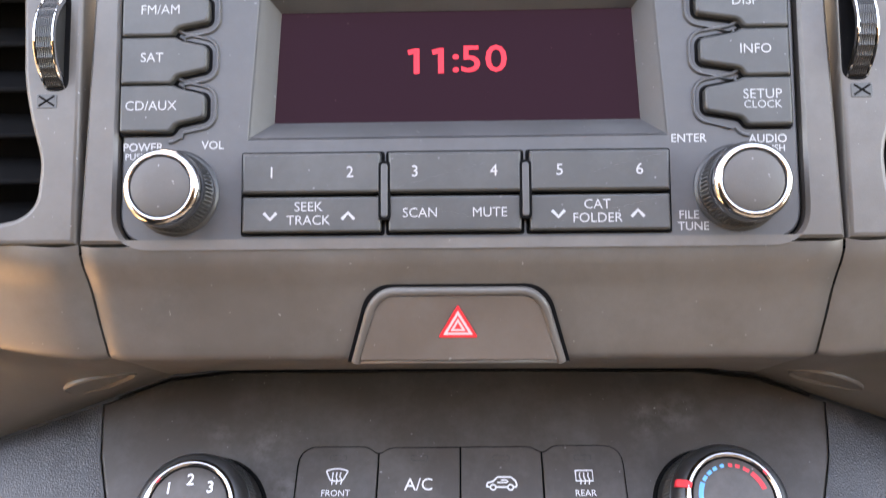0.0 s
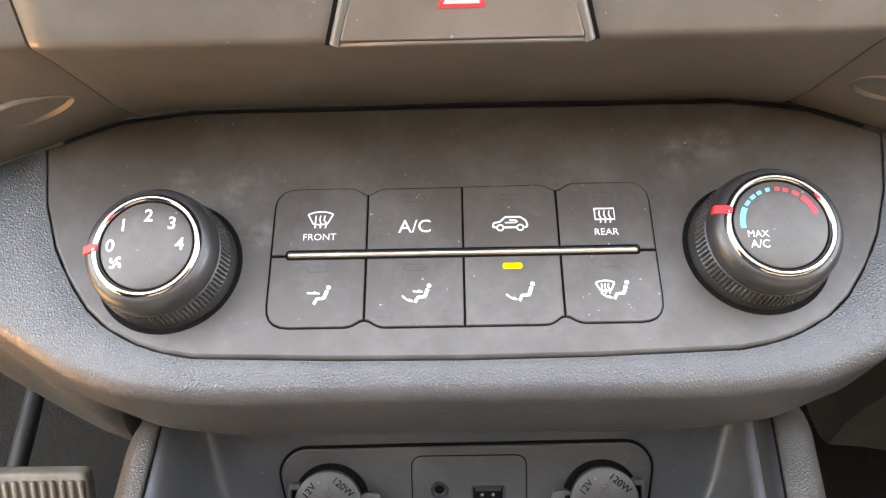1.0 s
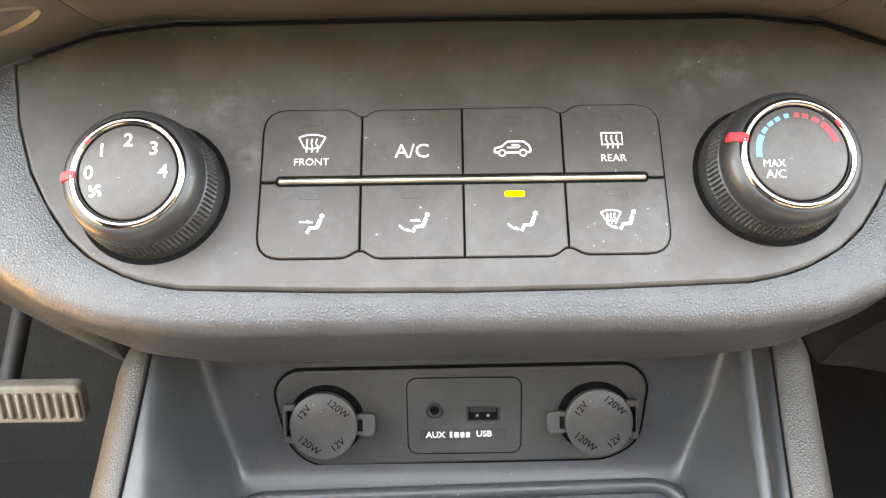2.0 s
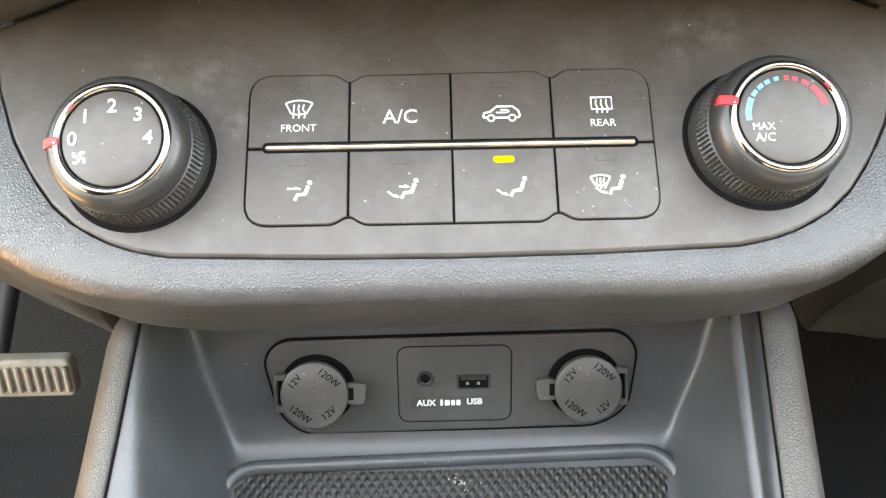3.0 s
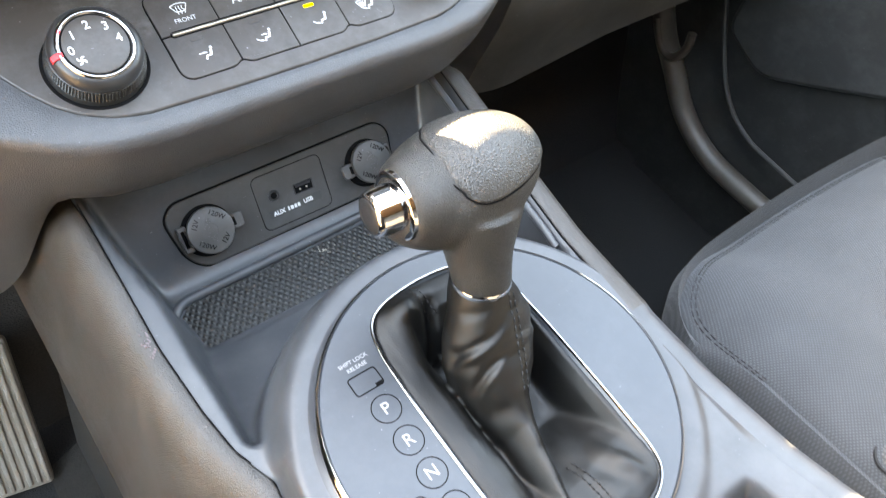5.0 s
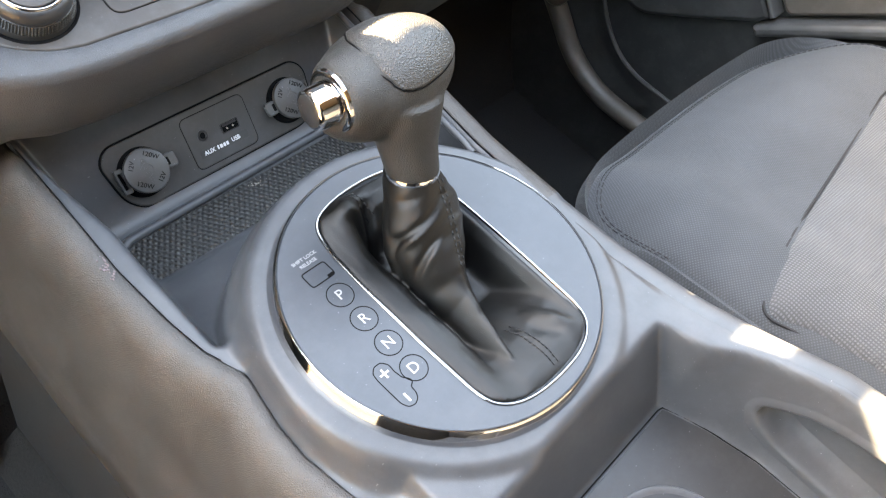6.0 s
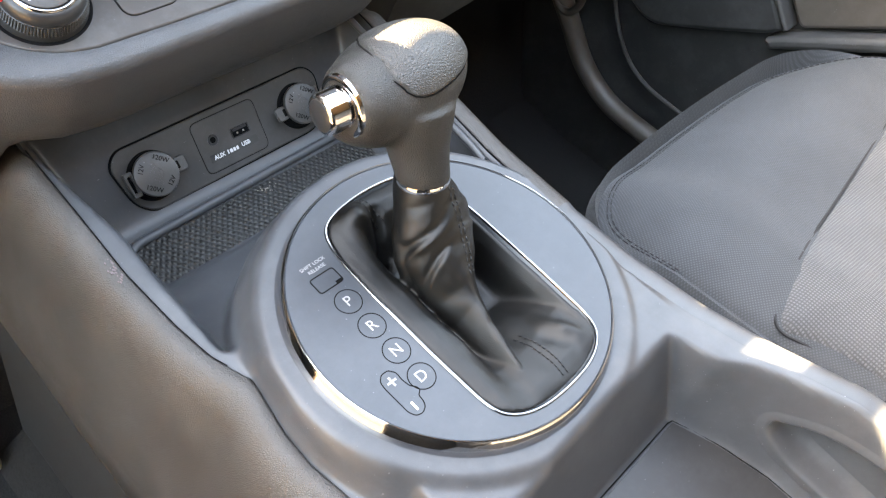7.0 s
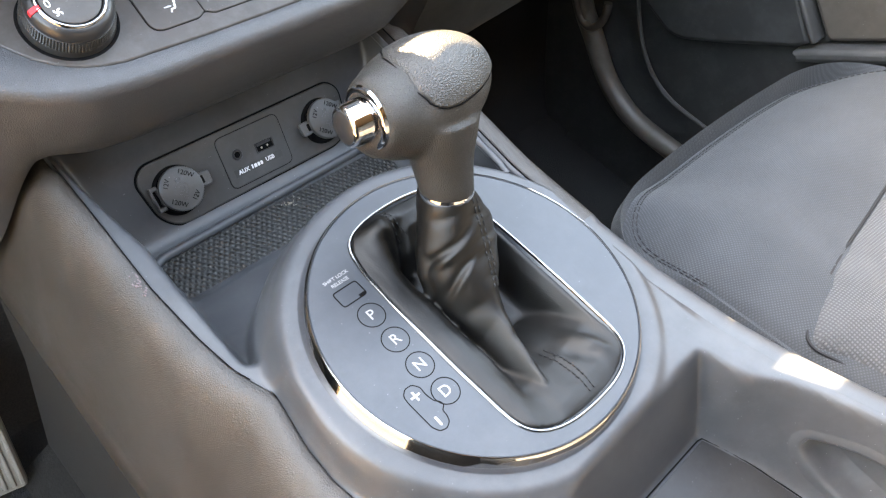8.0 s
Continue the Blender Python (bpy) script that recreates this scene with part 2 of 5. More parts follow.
def part(name, bm, mat, parent, label="", sharp=38, at=None):
    me = bpy.data.meshes.new(name)
    bmesh.ops.recalc_face_normals(bm, faces=bm.faces)
    bm.to_mesh(me)
    bm.free()
    me.transform(Matrix.Scale(0.001, 4))
    me.set_sharp_from_angle(angle=radians(sharp))
    me.polygons.foreach_set("use_smooth", [len(p.vertices) <= 4 for p in me.polygons])
    hard = me.attributes.get("sharp_edge") or me.attributes.new("sharp_edge", "BOOLEAN", "EDGE")
    caps = {k for p in me.polygons if len(p.vertices) > 4 for k in p.edge_keys}
    for e in me.edges:
        if e.key in caps:
            hard.data[e.index].value = True
    me.materials.append(mat)
    ob = new(name, me)
    ob.parent = parent
    if at:
        ob.matrix_basis = at
    if label:
        ob["label"] = label
    return ob


def spot(x, y, z=0, rx=0, ry=0, rz=0):
    return pose(x / 1000, y / 1000, z / 1000, rx, ry, rz)


def offset(pts, d):
    """A closed outline (counter-clockwise) moved inwards by d; edges that would turn over shrink to a point."""
    n, out = len(pts), []
    for i in range(n):
        (ax, ay), (bx, by), (cx, cy) = pts[i - 1], pts[i], pts[(i + 1) % n]
        e1, e2 = Vector((bx - ax, by - ay)), Vector((cx - bx, cy - by))
        if e1.length < 1e-6 or e2.length < 1e-6:
            e1 = e1 if e1.length > e2.length else e2
            e2 = e1.copy()
        e1.normalize(), e2.normalize()
        n1, n2 = Vector((-e1.y, e1.x)), Vector((-e2.y, e2.x))
        k = n1 + n2
        if k.length < 1e-4:
            k = n1.copy()
        k.normalize()
        q = d / max(0.35, k.dot(n1))
        out.append(Vector((bx + k.x * q, by + k.y * q)))
    for _ in range(12):
        turned = False
        for i in range(n):
            j = (i + 1) % n
            old = Vector(pts[j]) - Vector(pts[i])
            if (out[j] - out[i]).dot(old) < -1e-9:
                mid = (out[i] + out[j]) / 2
                out[i], out[j], turned = mid.copy(), mid.copy(), True
        if not turned:
            break
    return [(p.x, p.y) for p in out]


def rounded(pts, radii, seg=6):
    """Corner points with their radii, as a smooth outline."""
    n, out = len(pts), []
    if isinstance(radii, (int, float)):
        radii = [radii] * n
    for i in range(n):
        a, b, c = Vector(pts[i - 1]), Vector(pts[i]), Vector(pts[(i + 1) % n])
        r = radii[i]
        if r <= 0:
            out.append(tuple(b))
            continue
        u, w = (a - b), (c - b)
        cut = min(r, u.length * 0.49, w.length * 0.49)
        p, q = b + u.normalized() * cut, b + w.normalized() * cut
        for k in range(seg + 1):
            s = k / seg
            out.append(tuple(p * (1 - s) ** 2 + b * 2 * s * (1 - s) + q * s ** 2))
    return out


def box_outline(x0, y0, x1, y1, r, seg=6):
    return rounded([(x0, y0), (x1, y0), (x1, y1), (x0, y1)], r, seg)


def rings(bm, loops, close=True, cap0=False, cap1=True):
    """Skin a row of loops of 3D points."""
    vs = [[bm.verts.new(p) for p in lp] for lp in loops]
    n = len(vs[0])
    for a, b in zip(vs, vs[1:]):
        for i in range(n if close else n - 1):
            j = (i + 1) % n
            bm.faces.new((a[i], a[j], b[j], b[i]))
    if cap0:
        bm.faces.new(vs[0][::-1])
    if cap1:
        bm.faces.new(vs[-1])
    return vs


def prism(pts, z0, z1, bev=0.4, bm=None, dish=0.0):
    bm = bm or bmesh.new()
    loops = [[(x, y, z0) for x, y in pts]]
    if bev > 0:
        for k in range(4):
            a = k / 3 * math.pi / 2
            loops.append([(x, y, z1 - bev + bev * math.sin(a)) for x, y in offset(pts, bev * (1 - math.cos(a)))])
    else:
        loops.append([(x, y, z1) for x, y in pts])
    rings(bm, loops, cap0=True)
    return bm


def bowl_plate(outer, holes, z, depth, bev=0.5):
    """A flat face with holes through it, and walls of that depth round every edge."""
    bm = bmesh.new()
    edges = []
    for k, lp in enumerate([outer, *holes]):
        inner = offset(lp, bev if k == 0 else -bev)
        top = [bm.verts.new((x, y, z)) for x, y in inner]
        mid = [bm.verts.new((x, y, z - bev)) for x, y in lp]
        low = [bm.verts.new((x, y, z - depth)) for x, y in lp]
        n = len(lp)
        for i in range(n):
            j = (i + 1) % n
            edges.append(bm.edges.new((top[i], top[j])))
            bm.faces.new((top[i], mid[i], mid[j], top[j]))
            bm.faces.new((mid[i], low[i], low[j], mid[j]))
    bmesh.ops.triangle_fill(bm, use_beauty=True, use_dissolve=False, edges=edges)
    return bm


def lathe(profile, n=64, bm=None, wave=None):
    """Turn (radius, height) points round the z axis."""
    bm = bm or bmesh.new()
    loops = []
    for r, z in profile:
        loops.append([((r + (wave(r, z, i) if wave else 0)) * math.cos(2 * math.pi * i / n), (r + (wave(r, z, i) if wave else 0)) * math.sin(2 * math.pi * i / n), z) for i in range(n)])
    rings(bm, loops, cap0=False, cap1=False)
    return bm


def skin(rows, bm=None, close=False):
    bm = bm or bmesh.new()
    rings(bm, rows, close=close, cap0=False, cap1=False)
    return bm


def strip(pts, w, z=0.0, h=0.12, bm=None):
    """A flat line of width w through the points."""
    bm = bm or bmesh.new()
    P = [Vector(p) for p in pts]
    loops = []
    for i, p in enumerate(P):
        d = (P[min(i + 1, len(P) - 1)] - P[max(i - 1, 0)]).normalized()
        q = Vector((-d.y, d.x)) * w / 2
        loops.append([(p.x + q.x, p.y + q.y, z), (p.x + q.x, p.y + q.y, z + h), (p.x - q.x, p.y - q.y, z + h), (p.x - q.x, p.y - q.y, z)])
    rings(bm, loops, cap0=True, cap1=True)
    return bm


def tube(pts, r, n=8, bm=None, cap=True):
    """A round bar along 3D points; r may be a list."""
    bm = bm or bmesh.new()
    P = [Vector(p) for p in pts]
    loops, side = [], None
    for i, p in enumerate(P):
        d = (P[min(i + 1, len(P) - 1)] - P[max(i - 1, 0)]).normalized()
        if side is None:
            side = d.orthogonal().normalized()
        side = (side - d * side.dot(d)).normalized()
        up = d.cross(side)
        rr = r[i] if isinstance(r, (list, tuple)) else r
        loops.append([p + (side * math.cos(a) + up * math.sin(a)) * rr for a in (2 * math.pi * k / n for k in range(n))])
    rings(bm, loops, cap0=cap, cap1=cap)
    return bm


def arc(cx, cy, r, a0, a1, n=12, ry=None):
    return [(cx + r * math.cos(radians(a0 + (a1 - a0) * i / n)), cy + (ry or r) * math.sin(radians(a0 + (a1 - a0) * i / n))) for i in range(n + 1)]


def circle(cx, cy, r, n=40):
    return [(cx + r * math.cos(2 * math.pi * i / n), cy + r * math.sin(2 * math.pi * i / n)) for i in range(n)]


def words(text, size, mat, parent, x, y, z, name="lettering", bold=-0.006, wide=1.0, rz=0, height=0.08, at=None):
    """Printed words, centred on (x, y)."""
    cu = bpy.data.curves.new("words", "FONT")
    cu.body, cu.size, cu.align_x, cu.align_y = text, size, "CENTER", "CENTER"
    cu.offset, cu.extrude, cu.resolution_u = bold * size, height, 3
    tmp = bpy.data.objects.new("words", cu)
    scene.collection.objects.link(tmp)
    me = bpy.data.meshes.new_from_object(tmp.evaluated_get(bpy.context.evaluated_depsgraph_get()))
    bpy.data.objects.remove(tmp)
    bpy.data.curves.remove(cu)
    me.transform(Matrix.Scale(0.001, 4) @ Matrix.Diagonal((wide, 1, 1, 1)))
    me.materials.clear()
    me.materials.append(mat)
    me.name = name
    ob = new(name, me)
    ob.parent = parent
    ob.matrix_basis = (at or Matrix()) @ spot(x, y, z, 0, 0, rz)
    return ob


def smooth01(a, b, x):
    s = min(1.0, max(0.0, (x - a) / (b - a)))
    return s * s * (3 - 2 * s)


def piece(xs, ys, x):
    return float(np.interp(x, xs, ys))


# ---- dashboard ----
from mathutils.bvhtree import BVHTree


M_R = spot(0, 381.3, 535.4, 50) @ Matrix.Diagonal((1.03, 1.03, 1, 1))      # face of the radio
M_H = spot(0, 369.2, 418.5, 19)    # face of the climate panel
M_U = spot(0, 356.5, 283.9, 52)    # face of the socket panel
RADIO = box_outline(-98.5, -3.3, 98.5, 90, [10, 10, 4, 4], 8)


def on(m, u, v, n):
    """A place in a face's own frame, in the car's frame (mm)."""
    p = m @ Vector((u / 1000, v / 1000, n / 1000))
    return (p.x * 1000, p.y * 1000, p.z * 1000)


# the nose below the radio: (y, z, half width)
NOSE = [(377.9, 533.2, 112.9), (376.4, 530.6, 112.9), (375.6, 527, 112.8), (375.4, 522, 112.6), (374.6, 517, 112.3), (371.6, 508, 111.5), (369.8, 501.8, 110.9),
        (369.0, 498.4, 110.7), (368.8, 497.0, 110.6), (369.3, 495.6, 110.6), (371.0, 493.6, 110.6), (377, 487.0, 110.9), (391, 471.5, 112.3), (408, 454, 114.3), (427, 437.2, 116.9)]


def panel_top(x):
    """Upper edge of the climate panel, and on beyond its corners."""
    a = abs(x)
    return piece([0, 95, 121, 146], [58.4, 58, 54.5, 43.5], a) if a < 146 else 43.5 - (a - 146) * 0.42


def drop(x, y, z):
    """Bend the underside down to that edge."""
    k = smooth01(488, 440, z) * (panel_top(x) - 58.4)
    return (x, y + k * 0.9455, z + k * 0.3256)


def center_panel():
    top = thing("center_stack_trim", "satin warm-grey plastic trim round the radio, faintly scratched", "dashboard trim")
    outer = rounded([(-109.6, -3.0), (109.6, -3.0), (106.5, 92), (-106.5, 92)], [0, 0, 6, 6])
    part("surround", bowl_plate(offset(outer, 0.25), [offset(RADIO, -0.5)], 1.5, 9, 1.0), M_PANEL, top, at=M_R)
    cols = []
    for i in range(61):
        s = -1 + 2 * i / 60
        edge = 1.6 * smooth01(0.985, 1.0, abs(s))
        cols.append([drop(s * (w - 0.25), y + edge, z - edge * 0.3) for y, z, w in NOSE])
    part("nose", skin(cols), M_PANEL, top, at=None)
    part("lower_joint", tube([on(M_H, x, panel_top(x) - 0.1, 0.35) for x in range(-140, 141, 5)], 0.6, 6), M_GAP, top, "thin black joint above the climate panel")
    return top


center_panel()


def hazard_switch():
    ob = thing("hazard_switch", "brownish grey hazard switch with a red triangle, raised lip", "switch")
    m = spot(0, 372.2, 510.3, 71)     # lies on the nose's front
    edge = rounded([(-33.6, -14.6), (-27.6, 6.0), (-23, 10.0), (23, 10.0), (27.6, 6.0), (33.6, -14.6)], [0, 5, 4, 4, 5, 0])[::-1]
    part("joint", strip(edge, 1.6, -1.0, 1.7), M_GAP, ob, at=m)
    inner = [(x * 0.945, y - 1.5 * smooth01(-14, 6, y)) for x, y in edge]
    part("lip", tube([(x, y, 0.7) for x, y in inner], 1.5, 10), M_PANEL, ob, "rounded lip", at=m)
    face = rounded([(-30.4, -13.6), (30.4, -13.6), (24.9, 4.6), (21, 7.2), (-21, 7.2), (-24.9, 4.6)], [1, 1, 4, 3, 3, 4])
    bm = prism(face, -1.5, 1.3, 0.5)
    for v in bm.verts:
        if v.co.z > 0:
            v.co.z += 0.9 * smooth01(4, -13, v.co.y)
    part("rocker", bm, M_ROCKER, ob, "brownish grey rocker", at=m)
    part("lower_edge", tube([(-31.5, -14.3, 0.9), (31.5, -14.3, 0.9)], 0.8, 8), M_PANEL, ob, at=m)

    def tri(r):
        return [(r * math.cos(radians(a)) * 1.0, r * math.sin(radians(a)) - 2.4) for a in (90, 210, 330)]
    sgn = part("warning_triangle", prism(rounded(tri(7.0), 0.8), 1.4, 2.12, 0), M_RED, ob, "red warning triangle", at=m)
    for k, (r, mat) in enumerate(((5.2, M_PINK), (3.7, M_RED), (2.7, M_PINK), (1.4, M_RED))):
        part("triangle_line", prism(tri(r), 1.5, 2.16 + 0.04 * k, 0), mat, sgn)
    return ob


hazard_switch()


def side_wing(s):
    ob = thing("dash_wing", "grey plastic dashboard side trim beside the air vent", "dashboard trim", group="dash wings")
    pts = [(110.3, 92), (110.3, -2.9), (230, -2.9), (230, 2.2), (136, 3.2), (127, 5), (122.5, 9.5), (121.6, 22), (125, 33), (127.5, 45), (129.5, 92)]
    pts = rounded(pts, [0, 0, 0, 0, 3, 4, 4, 4, 6, 6, 0], 4)
    if s < 0:
        pts = [(-x, y) for x, y in pts][::-1]
    else:
        pts = pts[::1]
    area = sum(pts[i - 1][0] * pts[i][1] - pts[i][0] * pts[i - 1][1] for i in range(len(pts)))
    if area < 0:
        pts = pts[::-1]
    part("vent_surround", prism(pts, -26, 1.3, 1.6), M_PANEL, ob, at=M_R)
    cols = []
    for i in range(31):
        f = i / 30
        row = []
        for y, z, w in NOSE:
            x = w + 0.35 + f * 150
            fade = smooth01(0.0, 0.75, f)
            low = smooth01(500, 440, z)
            yy = y + fade * 22 * (1 - low) + edge_round(f)
            row.append(drop(s * x, yy, z))
        cols.append(row)
    low = part("lower_trim", skin(cols), M_PANEL, ob)
    # leaf-shaped catch moulded into the underside
    tree = BVHTree.FromPolygons([v.co * 1000 for v in low.data.vertices], [tuple(p.vertices) for p in low.data.polygons])
    spot_at, nrm = tree.find_nearest(Vector((s * 132, 392, 458)))[:2]
    nrm = nrm if nrm.z < 0 else -nrm
    m = Matrix.Translation((spot_at + nrm * 0.3) / 1000) @ nrm.to_track_quat("Z", "X").to_matrix().to_4x4()
    side = m.to_3x3() @ Vector((1, 0, 0))
    m = m @ Matrix.Rotation(math.atan2((m.to_3x3() @ Vector((0, 1, 0))).x, side.x), 4, "Z").inverted() @ Matrix.Rotation(radians(-28 * s), 4, "Z")
    leaf = [(15 * math.cos(a), 7.0 * math.sin(a) * (1 + 0.25 * math.cos(a))) for a in (2 * math.pi * k / 36 for k in range(36))]
    bm = bmesh.new()
    rings(bm, [[(x, y, -2) for x, y in leaf], [(x, y, 0.3) for x, y in leaf], [(x, y, 0.9) for x, y in offset(leaf, 0.6)], [(x, y, -0.1) for x, y in offset(leaf, 1.8)]])
    part("catch", bm, M_PANEL, ob, "oval moulded catch", at=m)
    return ob


def edge_round(f):
    return 1.4 * (1 - smooth01(0.0, 0.02, f))


for s in (-1, 1):
    side_wing(s)


def air_vent(s):
    ob = thing("air_vent", "black air vent with slanted slats and a knurled thumbwheel", "air vent", M_R, group="dash air vents")
    bm = prism([(121, 0), (232, 0), (232, 94), (121, 94)], -70, -44, 0)
    part("duct", bm, M_GAP, ob, at=pose(0, 0, 0) if s > 0 else Matrix.Diagonal((-1, 1, 1, 1)))
    for k in range(6):
        y = 9 + 15 * k
        part("slat", prism(box_outline(122, -1.1, 228, 1.1, 1, 3), -9, 9, 1), M_GAP, ob, at=spot(s * 0, y, -26, 35) @ (pose(0, 0, 0) if s > 0 else Matrix.Diagonal((-1, 1, 1, 1))))
    wx, sx = (-117.8, -120.2) if s < 0 else (114.8, 116.0)
    slot = box_outline(-3.9, -15, 3.9, 15, 3.5)
    part("wheel_slot", prism(slot, 0.4, 1.5, 0.2), M_GAP, ob, at=spot(wx, 57.5, 0))
    whl = part("thumbwheel", lathe([(15.3, -3.1), (15.9, -3.0)] + [(16 + 0.3 * (k % 2), -2.9 + 5.8 * k / 14) for k in range(15)] + [(15.9, 3.0), (15.3, 3.1), (0.0, 3.1)], 72,
                                   wave=lambda r, z, i: 0.5 * (i % 2) if abs(z) < 2.95 else 0), M_KNOB, ob, "ribbed black thumbwheel", sharp=30, at=spot(wx, 57.5, -7.0, 0, 90, 0) @ Matrix.Diagonal((1, 1, 0.76, 1)))
    for q in (-1, 1):
        part("rim", lathe([(15.2, -0.55), (16.4, -0.45), (16.6, 0), (16.4, 0.45), (15.2, 0.55), (14.6, 0.3)], 72), M_CHROME, whl, "chrome rim", at=spot(0, 0, q * 3.5))
    sym = part("closed_symbol", prism(box_outline(-3, -2.1, 3, 2.1, 0.4), 1.2, 1.55, 0.1), M_CAP, ob, "moulded vent symbol", at=spot(sx, 39.6, 0))
    bm = strip([(-2.3, -1.5), (2.3, 1.5)], 0.6, 1.5)
    strip([(-2.3, 1.5), (2.3, -1.5)], 0.6, 1.5, bm=bm)
    part("cross", bm, M_GAP, sym)
    return ob


for s in (-1, 1):
    air_vent(s)


# lower dash skin that wraps round the climate panel
HV = [(0, 58.4), (95, 58), (121, 54.5), (146, 43.5), (141.2, 22), (135, 5.5), (128.5, -6), (120.5, -16.5), (112.5, -23.5), (103, -28.5), (94, -31.6), (84, -33.4), (40, -34.8), (0, -35.2)]
HV_LOW = [(x, y) for x, y in HV[3:]][::-1]


def hv_low(u):
    return piece([p[0] for p in HV_LOW], [p[1] for p in HV_LOW], abs(u))


def crease(u):
    return piece([0, 60, 82, 107, 126, 146, 170, 195, 260, 330], [-45.3, -45.6, -45.4, -42.5, -35.5, -23.5, -10, 1, 22, 38], abs(u))


def lower_dash():
    ob = thing("lower_dash", "dark grained soft-touch dashboard skin below the climate panel, dusty", "dashboard", kind="structure")
    us = sorted(set([round(-330 + 6.0 * i, 1) for i in range(111)] + [s * u for s in (-1, 1) for u in (133, 135, 137, 139, 141, 143, 144.5, 146, 146.7)]))
    rows = []
    for u in us:
        a = abs(u)
        top = hv_low(u) - 0.7 if a < 146 else 43.5 - (a - 146) * 0.42
        c = crease(u)
        low = smooth01(130, 215, a)
        row = []
        if a < 146:
            row.append((u, top + 0.4, -5))
        else:
            row.append((u, top + 3, -5))
        flat = 5
        for k in range(flat + 1):
            f = k / flat
            v = top + (c + 4.5 - top) * f
            row.append((u, v, 0.2 + 1.2 * math.sin(math.pi * min(1, f)) * (0.4 + 0.6 * low)))
        for k in range(1, 7):
            g = math.pi / 2 * k / 6
            row.append((u, c + 4.5 - 6.5 * math.sin(g), 0.2 - 7.5 * (1 - math.cos(g))))
        down = 62 + (150 * smooth01(126, 182, a) if u < 0 else 25 * smooth01(150, 230, a))
        back = (-14 * smooth01(126, 160, a) + 60 * smooth01(200, 330, a)) if u < 0 else 22 * low
        for k in range(1, 7):
            f = k / 6
            row.append((u, c - 2.0 - 3.0 * math.sin(math.pi * f * 0.6) + 5.5 * f * f + back * f, -7.3 - (down - 9) * f))
        row.append((u, c + 3.5 + back, -down - 1.2))
        row.append((u, c + 8 + back, -down - 2))
        row.append((u, c + 60, -down + 8))
        rows.append([on(M_H, *p) for p in row])
    part("skin", skin(rows), M_DASH, ob, sharp=60)
    return ob


lower_dash()


